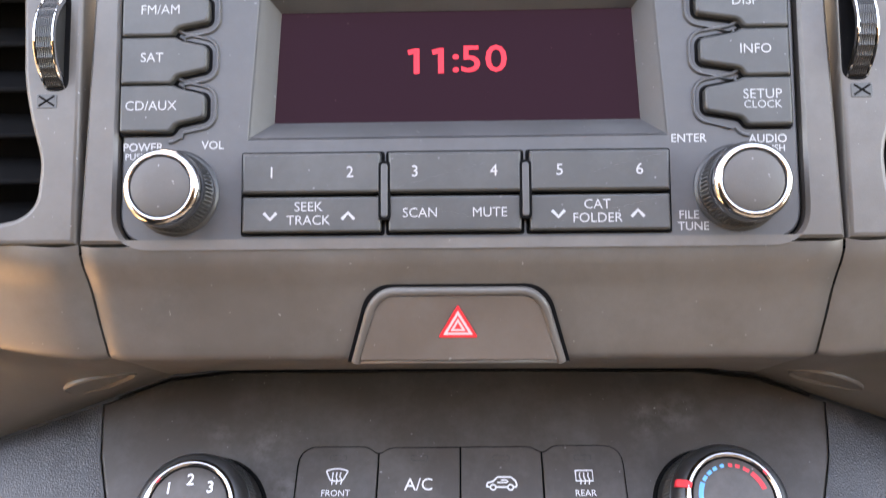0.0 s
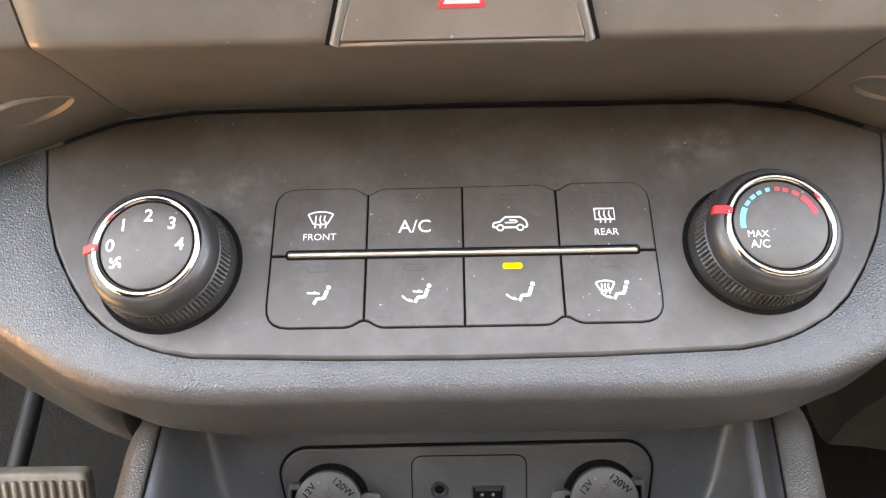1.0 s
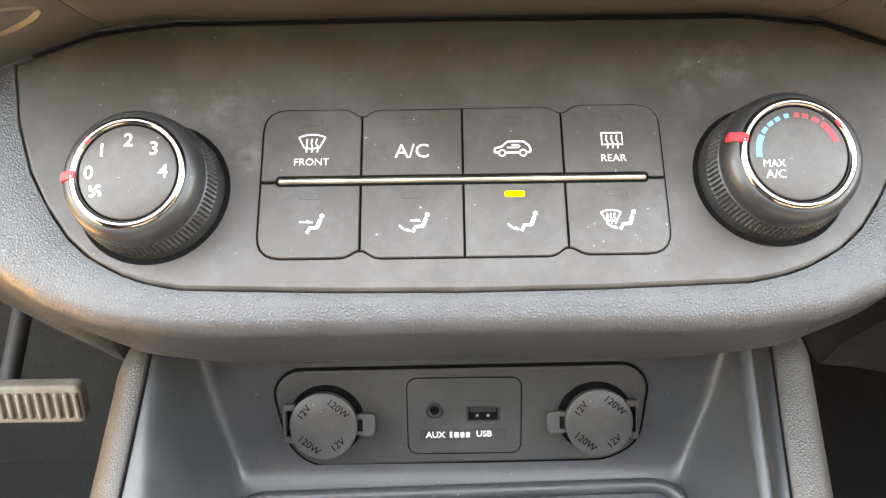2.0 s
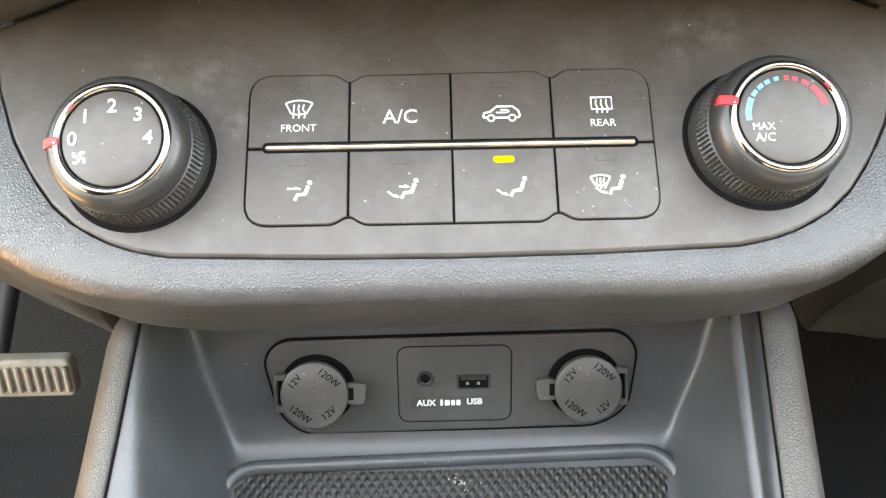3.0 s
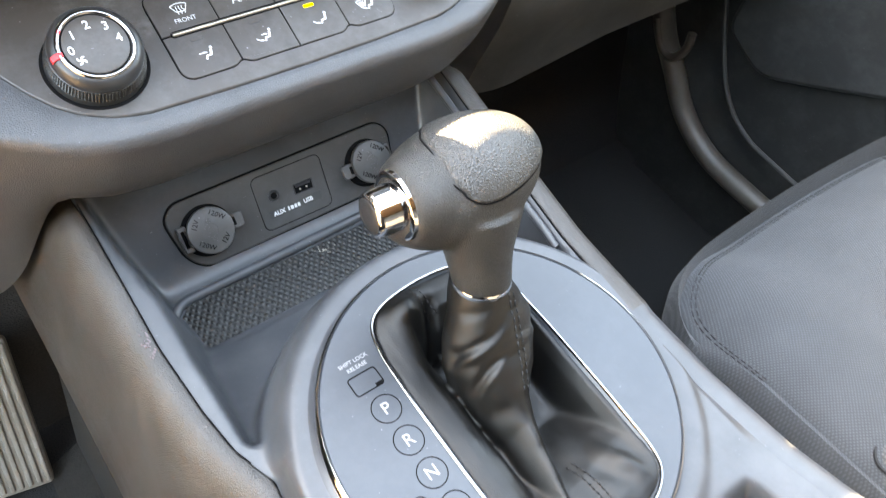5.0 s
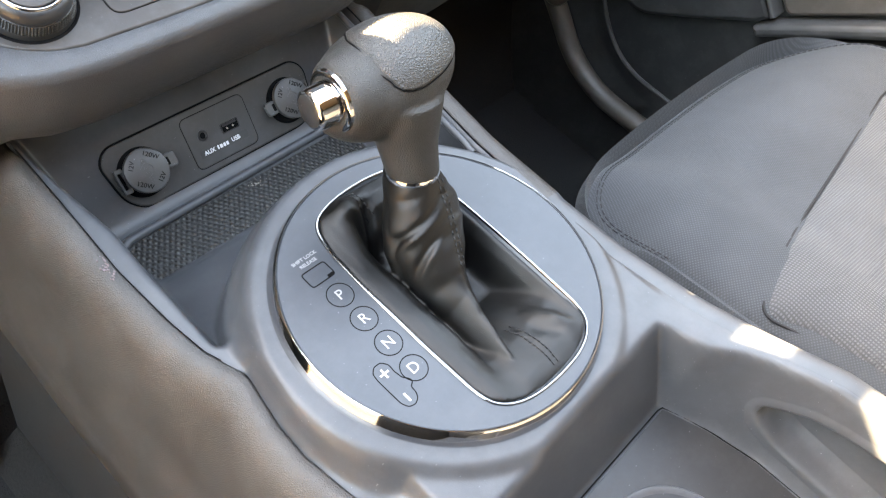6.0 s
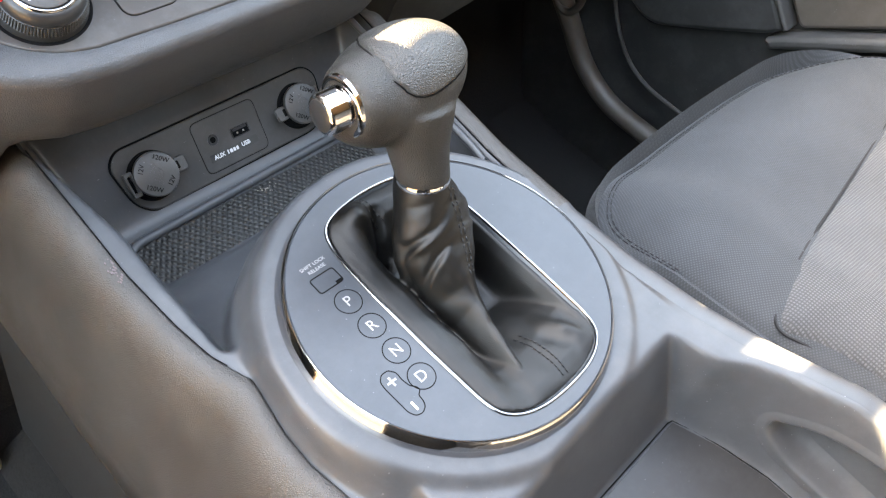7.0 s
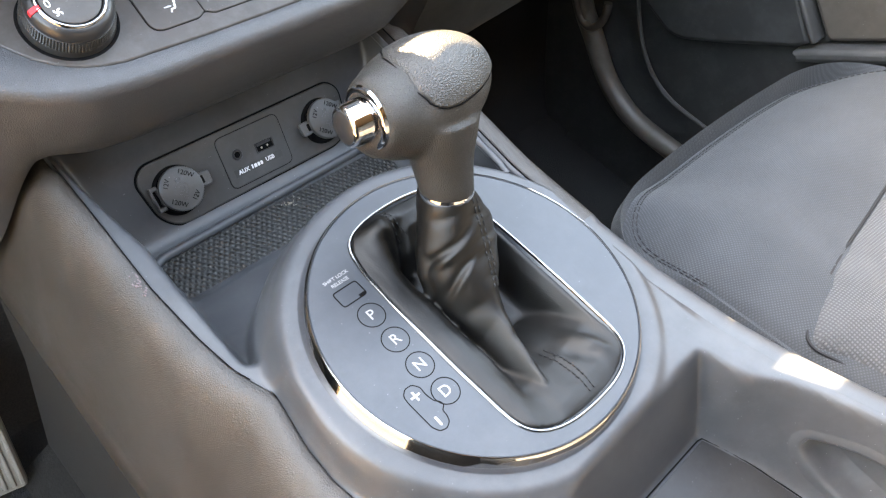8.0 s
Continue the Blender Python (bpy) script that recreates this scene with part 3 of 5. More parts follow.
# ---- radio ----
def radio():
    ob = thing("car_radio", "charcoal car radio with red clock display, buttons and two dials", "car radio", M_R)
    scr_out = [(-60.5, 27.9), (60.5, 27.9), (57.5, 72), (-57.5, 72)]
    scr_in = [(-55.0, 34.2), (55.0, 34.2), (53.2, 68.5), (-53.2, 68.5)]
    part("faceplate", bowl_plate(offset(RADIO, 0.6), [scr_out], 0.0, 20, 0.6), M_FACE, ob)
    part("joint", bowl_plate(offset(RADIO, -1.4), [offset(RADIO, 2.2)], -2.6, 4, 0.1), M_GAP, ob)
    bm = bmesh.new()
    rings(bm, [[(x, y, -0.2) for x, y in scr_out], [(x * 0.995, y + 0.4, -0.5) for x, y in scr_out], [(x, y, -7.6) for x, y in scr_in], [(x, y, -9) for x, y in scr_in]], cap1=False)
    part("display_bezel", bm, M_FACE, ob, sharp=20)
    scr = part("display", prism([(-55.4, 33.8), (55.4, 33.8), (53.6, 68.9), (-53.6, 68.9)], -9.5, -7.9, 0), M_SCREEN, ob, "dark red glossy display")
    for x in (-11.9, -4.5):
        one = strip([(x, 49.1), (x, 56.9)], 1.75, -7.95, 0.12)
        strip([(x - 2.6, 55.6), (x - 0.8, 56.1)], 1.5, -7.95, 0.12, bm=one)
        part("digit", one, M_DIGIT, scr)
    for ch, x in ((":", 0.0), ("5", 4.6), ("0", 12.2)):
        words(ch, 11.6, M_DIGIT, scr, x, 53.0, -7.86, "digit", 0.008, 1.22)
    # preset keys: three pairs of rockers
    for i, (x0, x1) in enumerate(((-61.6, -21.7), (-19.5, 18.4), (20.8, 60.4))):
        part("key_joint", prism(box_outline(x0 - 0.9, -0.9, x1 + 0.9, 23.7, 1.0), -1, 0.12, 0.05), M_GAP, ob)
        hi = part("preset_key", prism(box_outline(x0, 11.2, x1, 22.9, 0.7), -1, 3.4, 0.9), M_BUTTON, ob)
        lo = part("function_key", prism(box_outline(x0, 0, x1, 10.2, 0.7), -1, 2.6, 0.7), M_BUTTON, ob)
        for k, dx in enumerate((-11.0, 11.0)):
            cx = (x0 + x1) / 2 + dx + (0.2 if k else -0.3)
            words(str(2 * i + k + 1), 4.6, M_PRINT, hi, cx, 17.0, 3.42, bold=0.0)
        cx = (x0 + x1) / 2
        if i == 1:
            words("SCAN", 3.9, M_PRINT, lo, cx - 9.9, 5.2, 2.62)
            words("MUTE", 3.9, M_PRINT, lo, cx + 9.9, 5.2, 2.62)
        else:
            a, b = (("SEEK", "TRACK"), ("CAT", "FOLDER"))[i // 2]
            words(a, 3.9, M_PRINT, lo, cx - 0.8, 7.2, 2.62)
            words(b, 3.9, M_PRINT, lo, cx - 0.8, 3.3, 2.62)
            for q, dx in ((-1, -11.8), (1, 10.6)):
                bm = strip([(cx + dx - 1.8, 4.6 - 1.0 * q), (cx + dx, 4.6 + 0.9 * q), (cx + dx + 1.8, 4.6 - 1.0 * q)], 0.85, 2.6)
                part("arrow", bm, M_PRINT, lo)
    for x in (-20.6, 19.6):
        part("divider_joint", prism(box_outline(x - 1.7, 3.2, x + 1.7, 20.2, 1.5), -0.5, 3.45, 0.3), M_GAP, ob)
        part("divider", prism(box_outline(x - 1.0, 4.0, x + 1.0, 19.4, 0.9), -0.5, 3.75, 0.4), M_FACE, ob)
    # source keys on both sides, each with a tab towards the display
    for s, names in ((-1, ("CD/AUX", "SAT", "FM/AM", "")), (1, ("SETUP", "INFO", "DISP", ""))):
        for k, nm in enumerate(names):
            y0 = 29.4 + 14.4 * k
            tip = -73.0 + 0.35 * k if s < 0 else 71.2 - 0.9 * k
            e = 98.0 if s < 0 else 95.8
            q = abs(tip)
            base = [(-e, y0 + 0.25), (-83.2, y0 + 0.25), (-81.6, y0 + 2.6), (-q - 0.8, y0 + 4.3), (-q, y0 + 5.3), (-q, y0 + 10.6), (-q - 0.8, y0 + 11.6), (-80.6, y0 + 13.2), (-82.2, y0 + 14.2), (-e, y0 + 14.2)]
            outl = rounded(base, [0.8, 1, 1, 1, 0.6, 0.6, 1, 1, 0.8, 0.5], 3)
            if s > 0:
                outl = [(-x, y) for x, y in outl][::-1]
            part("key_joint", prism(offset(outl, -0.95), -1, 0.14, 0.1), M_GAP, ob)
            rim = offset(outl, -3.3)
            keep = [i for i, p in enumerate(rim) if abs(p[0]) < e - 6]
            bm = skin([[(offset(rim, d)[i][0], offset(rim, d)[i][1], z) for i in keep] for d, z in ((0, -0.2), (0.5, 0.8), (1.0, 0.75), (1.5, -0.3))])
            part("key_rim", bm, M_FACE, ob)
            key = part("source_key", prism(outl, -1, 2.6, 0.8), M_BUTTON, ob)
            if nm:
                cx = (-88.8, -88.8, -86.6)[k] if s < 0 else (87.4, 86.0, 83.5)[k]
                dy = 1.7 if nm == "SETUP" else 0.6
                words(nm, 4.0, M_PRINT, key, cx, y0 + 7.3 + dy, 2.62)
                if nm == "SETUP":
                    words("CLOCK", 3.2, M_PRINT, key, cx, y0 + 6.0, 2.62)
    for nm, x, y, sz in (("POWER", -91.8, 25.6, 3.9), ("PUSH", -93.8, 22.8, 3.1), ("VOL", -71.2, 26.0, 3.9), ("ENTER", 66.8, 26.4, 3.9), ("AUDIO", 89.4, 26.0, 3.9), ("PUSH", 91.0, 23.2, 3.1), ("FILE", 66.2, 4.2, 3.9), ("TUNE", 67.4, 0.9, 3.9)):
        words(nm, sz * 0.88, M_PRINT, ob, x, y, 0.02, bold=0.005)
    for x in (-81.6, 80.4):
        dial = part("dial", lathe([(12.6, -0.5), (12.6, 0.5), (12.0, 1.0)] + [(11.6, 1.1), (11.5, 1.8)] + [(11.5 - 0.012 * k, 2.0 + 0.21 * k) for k in range(27)] + [(11.1, 7.8), (11.0, 9.4)], 240, wave=lambda r, z, i: (0.0, 0.6, 0.6, 0.0)[i % 4] * (1 - abs(2 * (((z - 2.0) / 1.1) % 1) - 1)) ** 0.6 - 0.35 if 1.95 < z < 7.6 else 0), M_KNOB, ob, "black knurled dial", sharp=25, at=spot(x, 12.0, 0))
        part("chrome_ring", lathe([(11.0, 8.6), (11.05, 10.4), (10.75, 11.8), (10.1, 12.7), (9.3, 13.05), (8.7, 12.9), (8.4, 12.2)], 96), M_RING, dial, "polished chrome ring")
        part("cap", lathe([(8.45, 11.6), (8.3, 12.5), (7.6, 12.8), (4, 13.1), (0.0, 13.2)], 64), M_DIALCAP, dial, "matt brownish cap")
    return ob


radio()


# ---- climate panel ----
def climate_icon(kind, parent, x, y, z):
    """White airflow, screen and car symbols."""
    bms = []

    k0 = 0.8

    def add(pts, w):
        bms.append(strip([(x + k0 * a, y + k0 * b) for a, b in pts], w * 0.9, z))
    if kind in ("front", "mist"):
        k = 1.0 if kind == "front" else 0.72
        ox, oy = (0, 0) if kind == "front" else (-3.6, 1.6)
        add([(ox + k * a, oy + k * b) for a, b in arc(0, -7.5, 11.5, 63, 117, 8)], 0.55)
        add([(ox + k * -5.2, oy + k * 2.75), (ox + k * -3.0, oy + k * -1.6), (ox + k * -0.9, oy + k * -2.0), (ox + k * 0.9, oy + k * -2.0), (ox + k * 3.0, oy + k * -1.6), (ox + k * 5.2, oy + k * 2.75)], 0.55)
        for dx in (-1.9, 0, 1.9):
            add([(ox + k * (dx * 1.1), oy + k * -3.6), (ox + k * (dx * 1.25 + 0.3), oy + k * -1.6), (ox + k * (dx * 0.9 - 0.3), oy + k * 0.2), (ox + k * dx, oy + k * 2.2)], 0.5)
    if kind == "rear":
        add([(-4, 3), (4, 3), (4, -2.0), (-4, -2.0), (-4, 3.25)], 0.6)
        for dx in (-2, 0, 2):
            add([(dx, -3.6), (dx + 0.4, -1.6), (dx - 0.3, 0.2), (dx, 2.0)], 0.5)
    if kind == "car":
        body = [(-7.2, -1.6), (-6.9, 0.2), (-4.2, 0.9), (-2.0, 3.0), (4.2, 3.0), (6.4, 1.2), (7.0, -0.8), (6.6, -1.7), (5.4, -1.7)]
        add(body, 0.65)
        add([(2.6, -1.8), (-2.8, -1.8)], 0.65), add([(-5.6, -1.7), (-7.2, -1.6)], 0.65)
        for cx in (-4.2, 4.0):
            add(arc(cx, -1.9, 1.3, -180, 180, 14), 0.55)
        add([(-2.2, 0.4), (2.2, 0.4), (2.9, 0.9), (2.2, 1.5), (-0.4, 1.5)], 0.5)
    if kind in ("face", "both", "feet", "mist"):
        ox = 2.2 if kind == "face" else 3.0
        bms.append(prism(circle(x + k0 * (ox + 2.0), y + k0 * 3.6, 0.72, 14), z, z + 0.12, 0))
        add([(ox + 1.5, 2.3), (ox + 0.4, -0.9)], 1.25)
        add([(ox + 0.6, -1.0), (ox - 2.4, -1.2), (ox - 3.5, -3.4)], 1.05)
        if kind in ("face", "both"):
            add([(-4.2 if kind == "face" else -1.4, 1.3), (0.6 if kind == "face" else 1.9, 1.1)], 0.55)
            add([(-1.6 if kind == "face" else 0.6, 1.7), (0.8 if kind == "face" else 2.4, 1.0)], 0.55)
        if kind in ("both", "feet", "mist"):
            add([(-5.6, -0.6), (-3.6, -2.3), (-1.6, -2.9)], 0.6)
            add([(-3.0, -2.0), (-1.5, -2.9)], 0.6)
    for bm in bms:
        part("airflow_symbol" if kind != "car" else "recirculation_symbol", bm, M_WHITE, parent)


def climate_knob(ob, x, y, warm):
    at = spot(x, y, 0)
    # black ring on the faceplate stands in for the shadow round the knob
    part("knob_shadow_ring", lathe([(23.6, -0.3), (23.5, 0.12), (22.6, 0.25), (20.0, 0.15)], 96), M_GAP, ob, at=at)
    at = spot(x, y, 0, 6)

    def knurled(r, z, i):
        if not 5.6 < z < 12.4:
            return 0
        row = abs(2 * (((z - 5.6) / 1.36) % 1) - 1)
        return (0.0, 1.0, 1.0, 0.0)[i % 4] * (1 - row) ** 0.6 - 0.35
    sk = [(21.9, -2.0), (21.8, 1.4), (21.6, 3.0), (21.3, 4.6), (21.1, 5.5)] + [(21.1 - 0.035 * k, 5.6 + 0.272 * k) for k in range(26)]
    sk += [(19.7, 12.6), (20.0, 13.2), (20.1, 14.6), (20.0, 16.0), (19.6, 17.4), (18.9, 18.6), (18.0, 19.5), (17.0, 20.0), (16.0, 20.1)]
    kb = part("temperature_knob" if warm else "fan_knob", lathe(sk, 360, wave=knurled), M_KNOB, ob, "black knob with a knurled skirt", sharp=28, at=at)
    part("chrome_ring", lathe([(16.7, 19.3), (16.7, 20.0), (16.4, 20.6), (15.9, 21.0), (15.3, 21.1), (14.8, 20.85), (14.4, 20.3), (14.2, 19.6)], 96), M_RING, kb, "chrome ring")
    part("groove", lathe([(14.6, 20.0), (14.0, 19.6), (13.6, 19.6)], 64), M_GAP, kb)
    cap = part("cap", lathe([(13.9, 19.0), (13.8, 20.1), (13.3, 20.4), (8, 20.55), (0.0, 20.6)], 64), M_HVAC, kb, "dark flat cap")
    a = 183 if not warm else 163
    bm = prism(rounded([(14.6, -1.1), (16.4, -1.35), (19.8, -1.4), (19.8, 1.4), (16.4, 1.35), (14.6, 1.1)], 0.5, 3), 14.5, 21.2, 0.3)
    for v in bm.verts:
        r = math.hypot(v.co.x, v.co.y)
        if r > 15.8 and v.co.z > 16:
            v.co.z -= (r - 15.8) ** 1.5 * 0.32
    part("pointer", bm, M_RED, kb, "red pointer", at=spot(0, 0, 0.1, 0, 0, a))
    part("tick", prism(box_outline(14.5, -1.0, 15.8, 1.0, 0.4), 20.0, 21.05, 0), M_RED, kb, "red mark on the ring", at=spot(0, 0, 0, 0, 0, 142 if not warm else 36))
    if warm:
        for a0, a1, mat in ((186, 152, M_BLUE), (148, 138, M_BLUE), (134, 125, M_BLUE), (121, 113, M_BLUE), (106, 99, M_BLUE), (91, 84, M_RED), (79, 71, M_RED), (65, 54, M_RED), (49, 16, M_RED)):
            part("temperature_band", strip(arc(0, 0, 11.3, a0, a1, 8), 1.7 if a0 in (186, 49) else 1.2, 20.5, 0.08), mat, cap)
        words("MAX", 3.0, M_WHITE, cap, -7.4, -3.2, 20.7)
        words("A/C", 3.5, M_WHITE, cap, -7.1, -6.4, 20.7)
    else:
        for ch, px, py in (("0", -10.8, -0.4), ("1", -7.6, 6.2), ("2", -0.2, 9.2), ("3", 7.2, 6.6), ("4", 10.2, -0.2)):
            words(ch, 5.6, M_WHITE, cap, px, py, 20.65, bold=0.008)
        for k in range(4):
            part("fan_symbol", strip(arc(1.15, 0.1, 0.85, 20, 170, 5), 0.75, 20.52, 0.1), M_WHITE, cap, at=spot(-8.6, -5.6, 0, 0, 0, 90 * k + 30))


def climate_panel():
    ob = thing("climate_panel", "dark grey heater control panel with eight buttons and two knobs", "control panel", M_H)
    half = HV
    outl = [(x, y) for x, y in half] + [(-x, y) for x, y in half[-2:0:-1]]
    outl = outl[::-1]
    # slightly domed plate
    bm = bmesh.new()
    loops = [[(x, y, -8) for x, y in outl], [(x, y, -0.9) for x, y in outl], [(x, y, -0.3) for x, y in offset(outl, 0.4)], [(x, y, 0) for x, y in offset(outl, 1.2)]]
    rings(bm, loops)
    part("faceplate", bm, M_HVAC, ob, sharp=50)
    part("joint", prism(offset(outl, -1.0), -9, -2.4, 0), M_GAP, ob)
    # outline of the key block: corners rounded, notches at the outer joints
    xs = [-62.4, -31.6, 0.0, 31.3, 62.0]
    block = rounded([(-62.6, -24.6), (-36.2, -24.6), (-32.6, -22.4), (-30.4, -22.4), (-26.8, -24.8), (26.8, -24.8), (30.2, -22.2), (32.4, -22.2), (36.0, -24.4), (62.0, -24.4),
                     (62.0, 25.2), (36.0, 25.2), (32.6, 22.6), (30.6, 22.6), (27.0, 24.8), (-27.4, 24.4), (-30.6, 22.2), (-32.6, 22.2), (-36.2, 24.8), (-62.6, 24.8)],
                    [7.5, 2, 1, 1, 2, 2, 1, 1, 2, 7.5, 7.5, 2, 1, 1, 2, 2, 1, 1, 2, 7.5], 5)
    part("key_joint", prism(offset(block, -0.45), -1, 0.12, 0.05), M_GAP, ob)
    keys = [("front_demister_key", "front"), ("air_conditioning_key", "ac"), ("recirculation_key", "car"), ("rear_demister_key", "rear"), ("face_air_key", "face"), ("face_and_feet_key", "both"), ("feet_air_key", "feet"), ("feet_and_screen_key", "mist")]
    for i, (nm, kind) in enumerate(keys):
        col, lower = i % 4, i >= 4
        g = 0.35
        x0, x1 = xs[col] + (g if col else 0), xs[col + 1] - (g if col < 3 else 0)
        y0, y1 = (-24.7, -0.1 - g) if lower else (0.1 + g, 24.9)
        sel = []
        if not lower:
            if col == 0:
                sel = rounded([(x0, y0), (x1, y0), (x1, 22.2), (-32.6, 22.2), (-36.2, 24.8), (x0, 24.8)], [0.3, 0.3, 0.4, 1, 2, 7.5], 5)
            elif col == 1:
                sel = rounded([(x0, y0), (x1, y0), (x1, 24.5), (-27.4, 24.4), (-30.6, 22.2), (x0, 22.2)], [0.3, 0.3, 0.3, 2, 1, 0.3], 5)
            elif col == 2:
                sel = rounded([(x0, y0), (x1, y0), (x1, 22.6), (30.6, 22.6), (27.0, 24.8), (x0, 24.6)], [0.3, 0.3, 0.3, 1, 2, 0.3], 5)
            else:
                sel = rounded([(x0, y0), (x1, y0), (x1, 25.2), (36.0, 25.2), (32.6, 22.6), (x0, 22.6)], [0.3, 0.3, 7.5, 2, 1, 0.3], 5)
        else:
            if col == 0:
                sel = rounded([(x0, -24.6), (-36.2, -24.6), (-32.6, -22.4), (x1, -22.4), (x1, y1), (x0, y1)], [7.5, 2, 1, 0.3, 0.3, 0.3], 5)
            elif col == 1:
                sel = rounded([(x0, -22.4), (-30.4, -22.4), (-26.8, -24.8), (x1, -24.8), (x1, y1), (x0, y1)], [0.3, 1, 2, 0.3, 0.3, 0.3], 5)
            elif col == 2:
                sel = rounded([(x0, -24.8), (26.8, -24.8), (30.2, -22.2), (x1, -22.2), (x1, y1), (x0, y1)], [0.3, 2, 1, 0.3, 0.3, 0.3], 5)
            else:
                sel = rounded([(x0, -22.2), (32.4, -22.2), (36.0, -24.4), (x1, -24.4), (x1, y1), (x0, y1)], [0.3, 1, 2, 7.5, 0.3, 0.3], 5)
        key = part(nm, prism(sel, -1, 0.75, 0.35), M_HVAC, ob)
        cx = (x0 + x1) / 2
        ly = 20.3 if not lower else -4.9
        lit = kind == "feet"
        if not lit:
            part("slot_line", prism(box_outline(cx - 3.3, ly - 1.12, cx + 3.3, ly + 1.12, 1.05), 0.5, 0.8, 0.0), M_KNOB, key)
        part("indicator_lamp", prism(box_outline(cx - 3.1, ly - 0.95, cx + 3.1, ly + 0.95, 0.9), 0.5, 0.95 if lit else 0.86, 0.1), M_LAMP if lit else M_HVAC, key, "glowing amber indicator" if lit else "unlit indicator slot")
        if kind == "ac":
            words("A/C", 6.6, M_WHITE, key, cx, 9.8, 0.76, bold=0.0)
        elif kind in ("front", "rear"):
            climate_icon(kind, key, cx, 12.9, 0.74)
            words(kind.upper(), 3.4, M_WHITE, key, cx, 6.6, 0.76)
        elif kind == "car":
            climate_icon(kind, key, cx, 10.4, 0.74)
        else:
            climate_icon(kind, key, cx + (0.6 if kind != "feet" else 2.0), -14.2, 0.74)
    part("chrome_bar", prism(box_outline(-57.2, -0.8, 56.4, 1.1, 0.9), 0, 1.7, 0.8), M_SATIN, ob, "thin satin metal bar")
    part("bar_joint", prism(box_outline(-57.9, -1.6, 57.1, 2.0, 1.6), 0, 0.85, 0.1), M_GAP, ob)
    climate_knob(ob, -95.4, -2.4, False)
    climate_knob(ob, 94.6, 0.6, True)
    return ob


climate_panel()


# ---- centre console ----

def blend_max(values, k=1.6):
    """Smooth maximum of heights."""
    m = max(values)
    return m + k * math.log(sum(math.exp((v - m) / k) for v in values))


def left_edge(y):
    return piece([-200, 20, 45, 70, 100, 130, 150, 182, 205, 230, 270, 315, 357, 400], [-84, -86, -91, -100, -109, -113.5, -113, -108.5, -117, -120.5, -123, -122.5, -122.5, -122.5], y)


def right_edge(y):
    return piece([-200, -40, 7, 50, 150, 215, 283, 357, 400], [112, 108, 102, 97, 98, 101, 110, 121, 125], y)


def rim_left(y):
    return piece([-200, 40, 100, 150, 182, 205, 270, 357, 400], [318, 318, 316, 316, 319, 320, 323, 330, 332], y)


def rim_right(y):
    return piece([-200, -40, 20, 100, 200, 357, 400], [372, 360, 346, 334, 331, 331, 332], y)


PLATE = (-3.0, 150)     # centre of the selector plate
SLOT = rounded([(-17, 322), (-36, 331.5), (-54, 337), (-115, 345), (-115, 299), (-38, 303.5), (-21, 312)], [5, 12, 12, 8, 8, 12, 6], 6)    # grab recess in the wall of the tray (y, z)


def tray_wall(y):
    """Foot and lean of the tray's wall on the passenger side."""
    return piece([-170, -40, -9, 22, 52], [93, 89.8, 83.5, 73, 72], y), piece([-170, -40, 7, 30, 52], [12, 11.5, 13, 7, 3], y)


def wall_x(y, z):
    foot, lean = tray_wall(y)
    return foot + (z - 285) * lean / 60


def console_height(x, y):
    r = math.hypot(x - PLATE[0], y - PLATE[1])
    # raised rim round the selector plate
    hz = 339.6 - 23 * smooth01(101.5, 114.5, r) - 1.6 * max(0, r - 114) ** 2 + 3.4 * smooth01(-55, 45, x) * smooth01(130, 100, r)
    front = smooth01(202, 208, y)
    # storage pocket in front of the selector
    floor = piece([200, 206, 216, 240, 282, 290, 340], [303, 302, 299, 289, 267, 260, 259], y)
    wall = 282.5 + (y - 356.5) * 1.28
    lim = piece([207, 260, 296, 358], [111.5, 111.5, 110.5, 118], y) if x < 0 else piece([215, 283, 357], [96, 105.5, 119], y)
    side = 322 + (abs(x) - lim) * 4.0
    rim = rim_left(y) if x < 0 else rim_right(y)
    pocket = min(rim, blend_max((floor, wall if y > 300 else 0, side), 4.5))
    # deck behind and beside the dome
    if x < 0:
        rim_b = rim_left(y) + 14 * smooth01(-104, -84, x) * (1 - smooth01(60, 120, y))
    else:
        rim_b = rim_right(y)
    deck = piece([-90, -70, 0, 30, 60, 90], [334, 335, 335, 340, 342, max(rim_right(y), 340)], x)
    deck = deck if y < 145 else rim_b
    body = max(rim_b if x < 0 else max(deck, rim_b if x > 86 else 0), 0)
    if x < -60 and y < 145:
        body = rim_b
    if y < 145:
        body = max(body, deck if -90 < x < 90 else 0)
    out = pocket * front + body * (1 - front)
    soft = max(0, 4 - abs(out - hz)) / 4
    out = max(out, hz) + soft * soft if r > 79 else 285
    # tray with cup holders behind the dome
    if y < 52:
        back = 341 - (52 - y) * 1.9
        foot, lean = tray_wall(y)
        right = 285 + (x - foot) * 60 / lean
        left = 285 + (-70 - x) * 2.4
        tray = max(285, back, right, left)
        out = min(out, tray)
    return out


